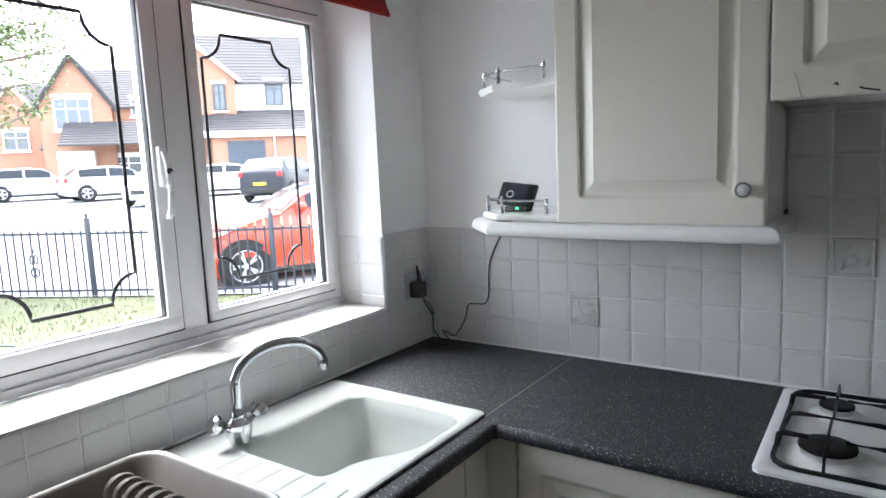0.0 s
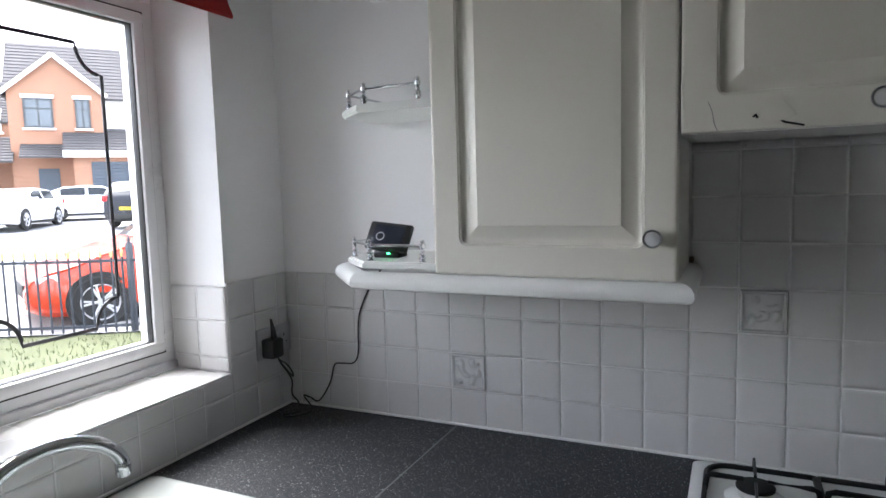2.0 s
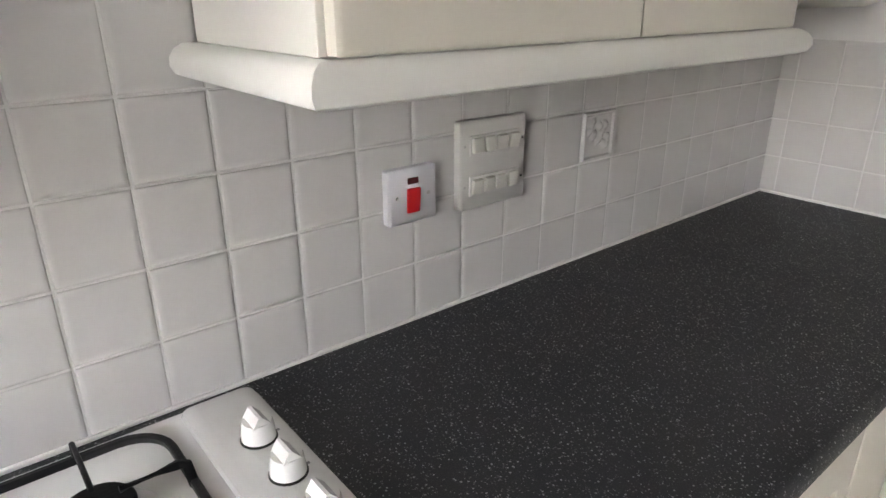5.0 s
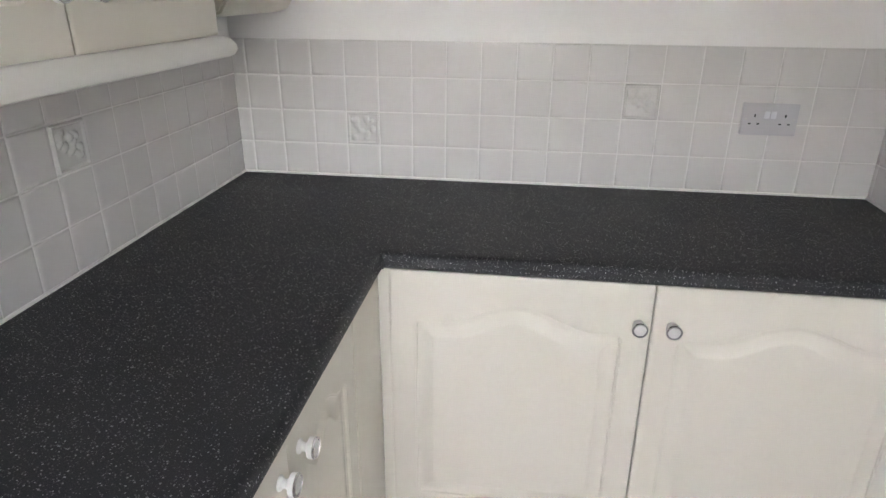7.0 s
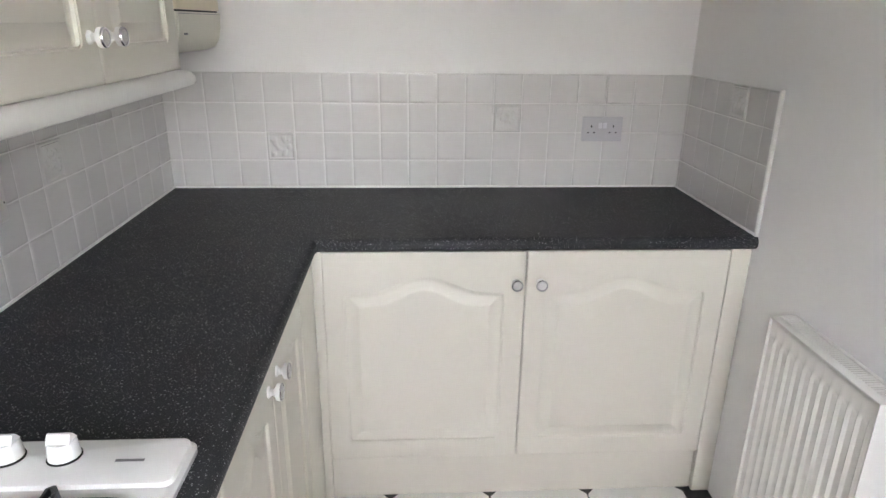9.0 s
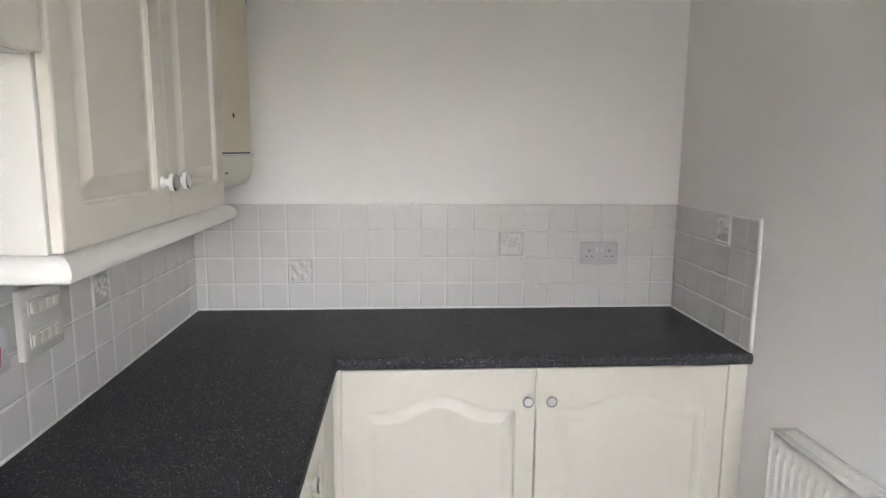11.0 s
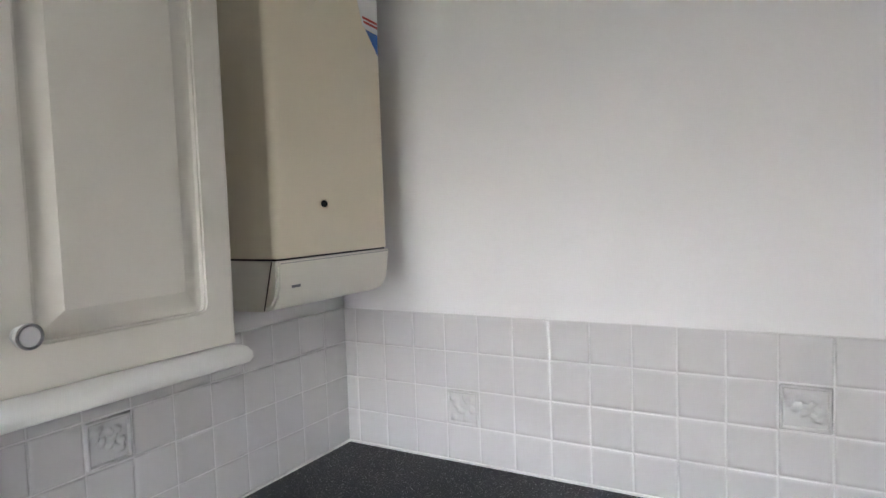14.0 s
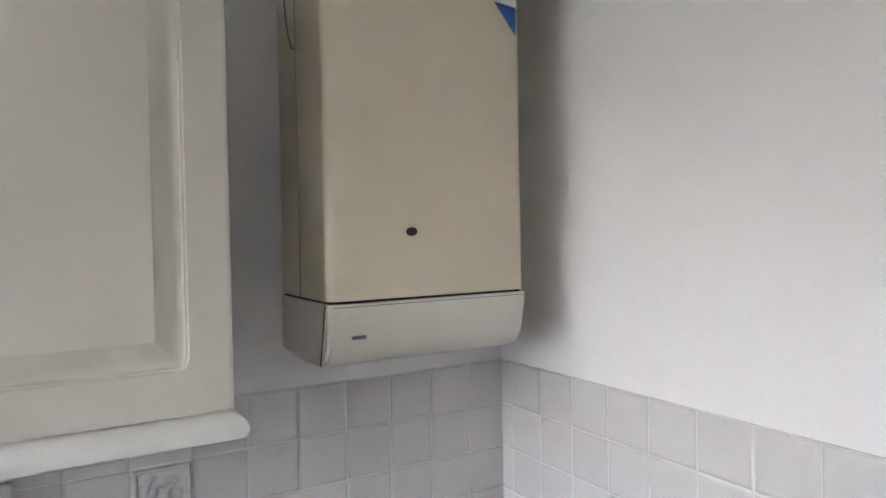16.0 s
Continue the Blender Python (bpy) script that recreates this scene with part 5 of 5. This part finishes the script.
        for f in (0.19, 0.80):
            cx = hl - f * length
            part("arch", lathe(bmesh.new(), ((wheel + 0.055, -0.02), (wheel + 0.055, 0.010), (wheel + 0.02, 0.012), (0, 0.012)), pose(cx, s * (hw * 0.985 - 0.004), wheel, -90 * s), 24), DARK, c, "black wheel arch")
            w_ = part("wheel", lathe(bmesh.new(), ((wheel * 0.66, -0.09), (wheel * 0.95, -0.095), (wheel, -0.07), (wheel, 0.07), (wheel * 0.95, 0.095), (wheel * 0.70, 0.09), (wheel * 0.68, 0.05), (0, 0.045)), pose(cx, s * (hw - 0.075), wheel, -90 * s), 28), TYRE, c, "black tyre")
            bm = lathe(bmesh.new(), ((wheel * 0.60, 0.05), (wheel * 0.68, 0.088), (wheel * 0.71, 0.086), (wheel * 0.69, 0.04)), Matrix(), 28)
            lathe(bm, ((0, 0.085), (wheel * 0.12, 0.083), (wheel * 0.16, 0.05)), Matrix(), 12)
            for k in range(5):
                for da in (-0.13, 0.13):
                    a = 2 * math.pi * k / 5
                    tube(bm, [(wheel * 0.10 * math.cos(a), wheel * 0.10 * math.sin(a), 0.074), (wheel * 0.66 * math.cos(a + da), wheel * 0.66 * math.sin(a + da), 0.070)], 0.014, flat=(0.028, 0.02))
            part("rim", bm, ALLOY, w_, "bright alloy rim", smooth=False, m=pose(cx, s * (hw - 0.075), wheel, -90 * s))
        part("sill_trim", B(-length * 0.22, length * 0.22, -0.015, 0.015, -0.045, 0.045, 0.01), DARK, c, m=pose(0, s * hw * 0.965, 0.23))
        for dx in (0.02, -0.24):
            part("door_handle", B(-0.09, 0.09, -0.012, 0.012, -0.012, 0.012, 0.005), paint, c, m=pose(dx * length, s * (hw * 0.995), belt - 0.11))
        part("door_seam", B(-0.004, 0.004, -0.003, 0.003, -0.33, 0.33), DARK, c, smooth=False, m=pose(hl - mid * length, s * hw * 0.995, 0.62))
    part("rear_bumper", B(-0.05, 0.05, -hw * 0.84, hw * 0.84, -0.13, 0.10, 0.04), bumper or paint, c, m=pose(hl - 0.99 * length, 0, 0.42))
    part("grille", B(-0.03, 0.02, -hw * 0.46, hw * 0.46, -0.10, 0.09, 0.02), DARK, c, "black grille", m=pose(hl - 0.004 * length, 0, 0.50))
    part("number_plate", B(-0.01, 0.01, -0.26, 0.26, -0.055, 0.055, 0.004), PLATE, c, "yellow number plate", m=pose(hl - 1.0 * length - 0.012, 0, 0.66))
    return c


def on_ground(x, y, a):
    return pose(x, y, gz_at(x, y) + 0.0, 0, 0, a)


axd = Vector((math.cos(radians(-116.8)), math.sin(radians(-116.8))))
fw = Vector((-6.16, 3.92)) + Vector((-axd.y, axd.x)) * -0.80
rc = fw - axd * (4.1 * 0.31)
car("bright red hatchback parked behind the railings", RED, pose(rc.x, rc.y, -0.11, 0, 0, -116.8), 4.1, 1.76, 1.50, (0.32, 0.50, 0.84, 0.98), 0.335, 1.04)
car("dark grey sport utility car seen from behind", DARKC, on_ground(-19.05, 16.15, 115), 4.4, 1.9, 1.66, (0.27, 0.40, 0.86, 0.975), 0.36, 1.06, DARK)
car("white saloon car parked across the street", WHITEC, on_ground(-24.1, 17.4, 53), 4.6, 1.82, 1.44, (0.27, 0.42, 0.74, 0.93), 0.34)
car("white saloon car on the driveway", WHITEC, on_ground(-22.8, 13.25, -55), 4.5, 1.82, 1.44, (0.27, 0.42, 0.74, 0.93), 0.34)
car("silver hatchback parked on a drive", SILV, on_ground(-27.8, 13.7, 76), 4.1, 1.75, 1.5, (0.22, 0.38, 0.84, 0.98), 0.33)
car("grey hatchback parked further along the street", GREYC, on_ground(-31.9, 12.1, 70), 4.2, 1.76, 1.5, (0.24, 0.40, 0.82, 0.98), 0.33)


# ---- houses ----
def house_window(parent, x, z, w, h, dark=False, y=0.0, bars=1):
    """A window in a facade facing -y: frame, panes, sill and lintel."""
    f = WINB if dark else WINF
    wn = part("window", B(x - w / 2, x + w / 2, y - 0.03, y + 0.05, z, z + h, 0.004), PANE, parent, "glazed window", smooth=False)
    bm = bmesh.new()
    t = 0.07
    for a in ((x - w / 2 - 0.02, x + w / 2 + 0.02, z - 0.02, z + t), (x - w / 2 - 0.02, x + w / 2 + 0.02, z + h - t, z + h + 0.02), (x - w / 2 - 0.02, x - w / 2 + t, z + t, z + h - t), (x + w / 2 - t, x + w / 2 + 0.02, z + t, z + h - t)):
        box(bm, a[0], a[1], y - 0.06, y + 0.02, a[2], a[3])
    for k in range(bars):
        bx = x - w / 2 + w * (k + 1) / (bars + 1)
        box(bm, bx - 0.03, bx + 0.03, y - 0.055, y + 0.02, z + t, z + h - t)
    box(bm, x - w / 2 + t, x + w / 2 - t, y - 0.054, y + 0.02, z + h * 0.64, z + h * 0.64 + 0.05)
    part("frame", bm, f, wn, smooth=False)
    part("sill", B(x - w / 2 - 0.1, x + w / 2 + 0.1, y - 0.12, y + 0.02, z - 0.12, z - 0.02), RENDER_, wn, smooth=False)
    part("lintel", B(x - w / 2 - 0.1, x + w / 2 + 0.1, y - 0.04, y + 0.02, z + h + 0.02, z + h + 0.2), RENDER_, wn, smooth=False)


def gable(x0, x1, y0, y1, ze, zr):
    """A gabled block with its ridge along y."""
    xm = (x0 + x1) / 2
    return prism(bmesh.new(), [(x0, -0.3), (x1, -0.3), (x1, ze), (xm, zr), (x0, ze)], "y", y0, y1)


def roof_planes(x0, x1, y0, y1, ze, zr, over=0.25, axis="y"):
    """Two tiled slopes with rows of tile steps, ridge along axis."""
    bm = bmesh.new()
    a0, a1 = (x0, x1) if axis == "y" else (y0, y1)
    b0, b1 = (y0, y1) if axis == "y" else (x0, x1)
    mid = (a0 + a1) / 2
    n = 16
    for s in (-1, 1):
        foot = mid + s * ((a1 - a0) / 2 + over)
        slope = (zr - ze) / ((a1 - a0) / 2)
        zf = ze - over * slope
        for i in range(n):
            u0, u1 = i / n, (i + 1) / n + 0.01
            pa, pb = foot + (mid - foot) * u0, foot + (mid - foot) * min(1, u1)
            za, zb = zf + (zr - zf) * u0, zf + (zr - zf) * min(1, u1)
            q = [(pa, za + 0.10), (pb, zb + 0.06), (pb, zb), (pa, za)]
            prism(bm, q if axis == "y" else q, "y" if axis == "y" else "x", b0 - over, b1 + over)
    return bm


def lean_roof(x0, x1, y0, z0, y1, z1, n=9):
    """A lean-to roof rising from its eaves at y0 to the wall at y1, in stepped courses of tiles."""
    bm = bmesh.new()
    for i in range(n):
        ya, yb = y0 + (y1 - y0) * i / n, y0 + (y1 - y0) * (i + 1.15) / n
        za, zb = z0 + (z1 - z0) * i / n, z0 + (z1 - z0) * (i + 1.15) / n
        prism(bm, [(ya, za), (ya, za + 0.10), (min(yb, y1), min(zb, z1) + 0.05), (min(yb, y1), min(zb, z1) - 0.05)], "x", x0, x1)
    return bm


def house(label, m, gw, ze, zr, gy, main, parts_):
    """A brick house: a front gable gw wide at x = 0 and a main block beside it; its front faces -y."""
    h = thing("house", label, "house", m, "houses across the street")
    part("wall", gable(-gw / 2, gw / 2, gy, 3.0, ze, zr), BRICK, h, "orange-red brick gable", smooth=False)
    part("roof", roof_planes(-gw / 2, gw / 2, gy, 3.0, ze, zr), ROOF, h, "grey-brown tiled roof", smooth=False)
    for s in (-1, 1):
        part("bargeboard", tube(bmesh.new(), [(s * (gw / 2 + 0.28), gy - 0.28, ze - 0.28 * (zr - ze) / (gw / 2)), (0, gy - 0.28, zr + 0.02)], 0.05, flat=(0.06, 0.2)), parts_["barge"], h, smooth=False)
    x0, x1, zme, zmr = main
    bm = prism(bmesh.new(), [(0.0, -0.3), (8.0, -0.3), (8.0, zme), (4.0, zmr), (0.0, zme)], "x", x0, x1)
    part("wall", bm, parts_["main"], h, "house wall", smooth=False)
    part("roof", roof_planes(x0, x1, 0.0, 8.0, zme, zmr, axis="x"), ROOF, h, "grey-brown tiled roof", smooth=False)
    return h


HA = math.degrees(math.atan2(0.8, 0.6))
hr = house("orange brick house with a front gable and garage", pose(-29.8, 20.0, 0.92, 0, 0, HA), 4.0, 5.85, 7.55, -0.6, (-2.0, 9.0, 5.7, 8.9), {"barge": RENDER_, "main": RENDER_})
house_window(hr, 1.15, 4.05, 0.62, 1.40, True, -0.62)
house_window(hr, -0.75, 4.05, 1.2, 1.40, True, -0.62)
house_window(hr, 4.1, 4.35, 0.95, 1.35, True, -0.02)
part("garage", B(0.6, 9.0, -2.3, -0.02, -0.3, 2.75), BRICK, hr, "orange-red brick garage", smooth=False)
part("garage_roof", lean_roof(0.2, 9.2, -2.65, 2.68, -0.02, 4.05), ROOF, hr, "lean-to tiled roof", smooth=False)
part("fascia", B(0.2, 9.2, -2.72, -2.64, 2.50, 2.82), RENDER_, hr, "white fascia board", smooth=False)
bm = bmesh.new()
for k in range(14):
    box(bm, 1.35, 3.25, -2.36, -2.30, 0.0 + k * 0.165, 0.155 + k * 0.165, 0.01, 1)
part("garage_door", bm, GAR, hr, "slate blue ribbed garage door", smooth=False)
part("downpipe", tube(bmesh.new(), [(3.75, -2.72, 2.6), (3.75, -2.42, 2.35), (3.75, -2.40, 0.0)], 0.045, 8), RENDER_, hr)
part("porch_roof", lean_roof(-1.6, 0.4, -2.0, 2.5, -0.6, 3.2, 6), ROOF, hr, smooth=False)
part("front_door", B(-0.95, -0.05, -0.66, -0.58, 0, 2.05, 0.01), GAR, hr, smooth=False)

hl_ = house("orange brick house with a tall front gable", pose(-34.5, 15.9, 0.95, 0, 0, HA), 3.4, 4.6, 7.05, -0.6, (-1.2, 6.5, 4.5, 7.0), {"barge": GASK, "main": BRICK})
house_window(hl_, -0.15, 3.25, 1.75, 1.65, False, -0.62, 2)
part("bay_window", B(-1.0, 0.75, -1.2, -0.62, 0.3, 2.1, 0.02), WINF, hl_, "white bay window", smooth=False)
part("porch_roof", lean_roof(-0.6, 4.2, -2.6, 2.3, -0.6, 3.6), ROOF, hl_, "lean-to tiled roof", smooth=False)
house_window(hl_, 3.1, 3.95, 1.0, 0.95, False, -0.02)
house_window(hl_, 2.2, 0.6, 1.4, 1.2, False, -0.02)
hf = house("pale brick house further along the street", pose(-43.6, 16.6, 1.2, 0, 0, HA), 4.0, 3.9, 6.3, -0.6, (-4.0, 6.0, 4.2, 6.9), {"barge": RENDER_, "main": RENDER_})
house_window(hf, 0, 2.3, 1.4, 1.2, False, -0.62)
house_window(hf, 3.4, 2.5, 1.1, 1.1, False, -0.02)
part("garage", B(2.0, 5.4, -2.4, -0.02, -0.3, 2.3), BRICK, hf, smooth=False)
part("garage_roof", lean_roof(1.7, 5.7, -2.7, 2.2, -0.02, 3.5), ROOF, hf, smooth=False)
hg = house("orange brick house at the end of the street", pose(-50.0, 9.5, 1.3, 0, 0, HA - 10), 4.2, 4.6, 7.0, -0.6, (-4.0, 6.0, 4.6, 7.4), {"barge": RENDER_, "main": BRICK})
house_window(hg, 0, 3.0, 1.4, 1.2, False, -0.62)
house_window(hg, 3.6, 3.0, 1.2, 1.2, False, -0.02)

# ---- tree ----
tree = thing("tree", "leafy street tree with pale green foliage", "tree", pose(-9.25, 1.4, 0.0))
rt = random.Random(11)
part("trunk", tube(bmesh.new(), smooth_path([(0, 0, -0.15), (0.03, 0.02, 1.2), (-0.02, 0.06, 2.4), (0.06, 0.1, 3.8), (0.1, 0.12, 5.2)], 4), [0.17 - 0.13 * i / 16 for i in range(17)], 10), BARK, tree, "grey-brown bark")
ends = []
for i in range(22):
    a, z0 = rt.uniform(0, 6.28), rt.uniform(1.7, 4.4)
    if i < 7:
        a = rt.uniform(0.2, 1.9)
    ln = rt.uniform(1.3, 2.5)
    p0 = Vector((0.02, 0.05, z0))
    p1 = p0 + Vector((math.cos(a) * ln * 0.5, math.sin(a) * ln * 0.5, rt.uniform(0.2, 0.6)))
    p2 = p0 + Vector((math.cos(a + 0.2) * ln, math.sin(a + 0.2) * ln, rt.uniform(0.2, 1.0)))
    pts = smooth_path([p0, p1, p2], 4)
    part("limb", tube(bmesh.new(), pts, [0.045 - 0.038 * k / 8 for k in range(9)], 6), BARK, tree)
    ends += pts[3:]
    for _ in range(3):
        q0 = rt.choice(pts[3:])
        q1 = q0 + Vector((rt.uniform(-0.6, 0.6), rt.uniform(-0.6, 0.6), rt.uniform(-0.2, 0.4)))
        part("limb", tube(bmesh.new(), [q0, (q0 + q1) / 2 + Vector((0, 0, 0.05)), q1], [0.014, 0.01, 0.004], 5), BARK, tree)
        ends += [q1, (q0 + q1) / 2]
verts, faces = [], []
for e in ends:
    for _ in range(rt.choice((4, 14, 30, 44))):
        c = e + Vector((rt.gauss(0, 0.17), rt.gauss(0, 0.17), rt.gauss(0, 0.13)))
        u = Vector((rt.uniform(-1, 1), rt.uniform(-1, 1), rt.uniform(-0.6, 0.6))).normalized() * rt.uniform(0.025, 0.048)
        v = u.cross(Vector((rt.uniform(-1, 1), rt.uniform(-1, 1), rt.uniform(-1, 1)))).normalized() * 0.022
        k = len(verts)
        verts += [c - u, c + v, c + u, c - v]
        faces += [(k, k + 1, k + 2), (k, k + 2, k + 3)]
me = bpy.data.meshes.new("crown")
me.from_pydata([tuple(v) for v in verts], [], faces)
me.materials.append(LEAF)
crown = new("crown", me)
crown.parent = tree
tagged(crown, "pale green leaves", kind="stuff")
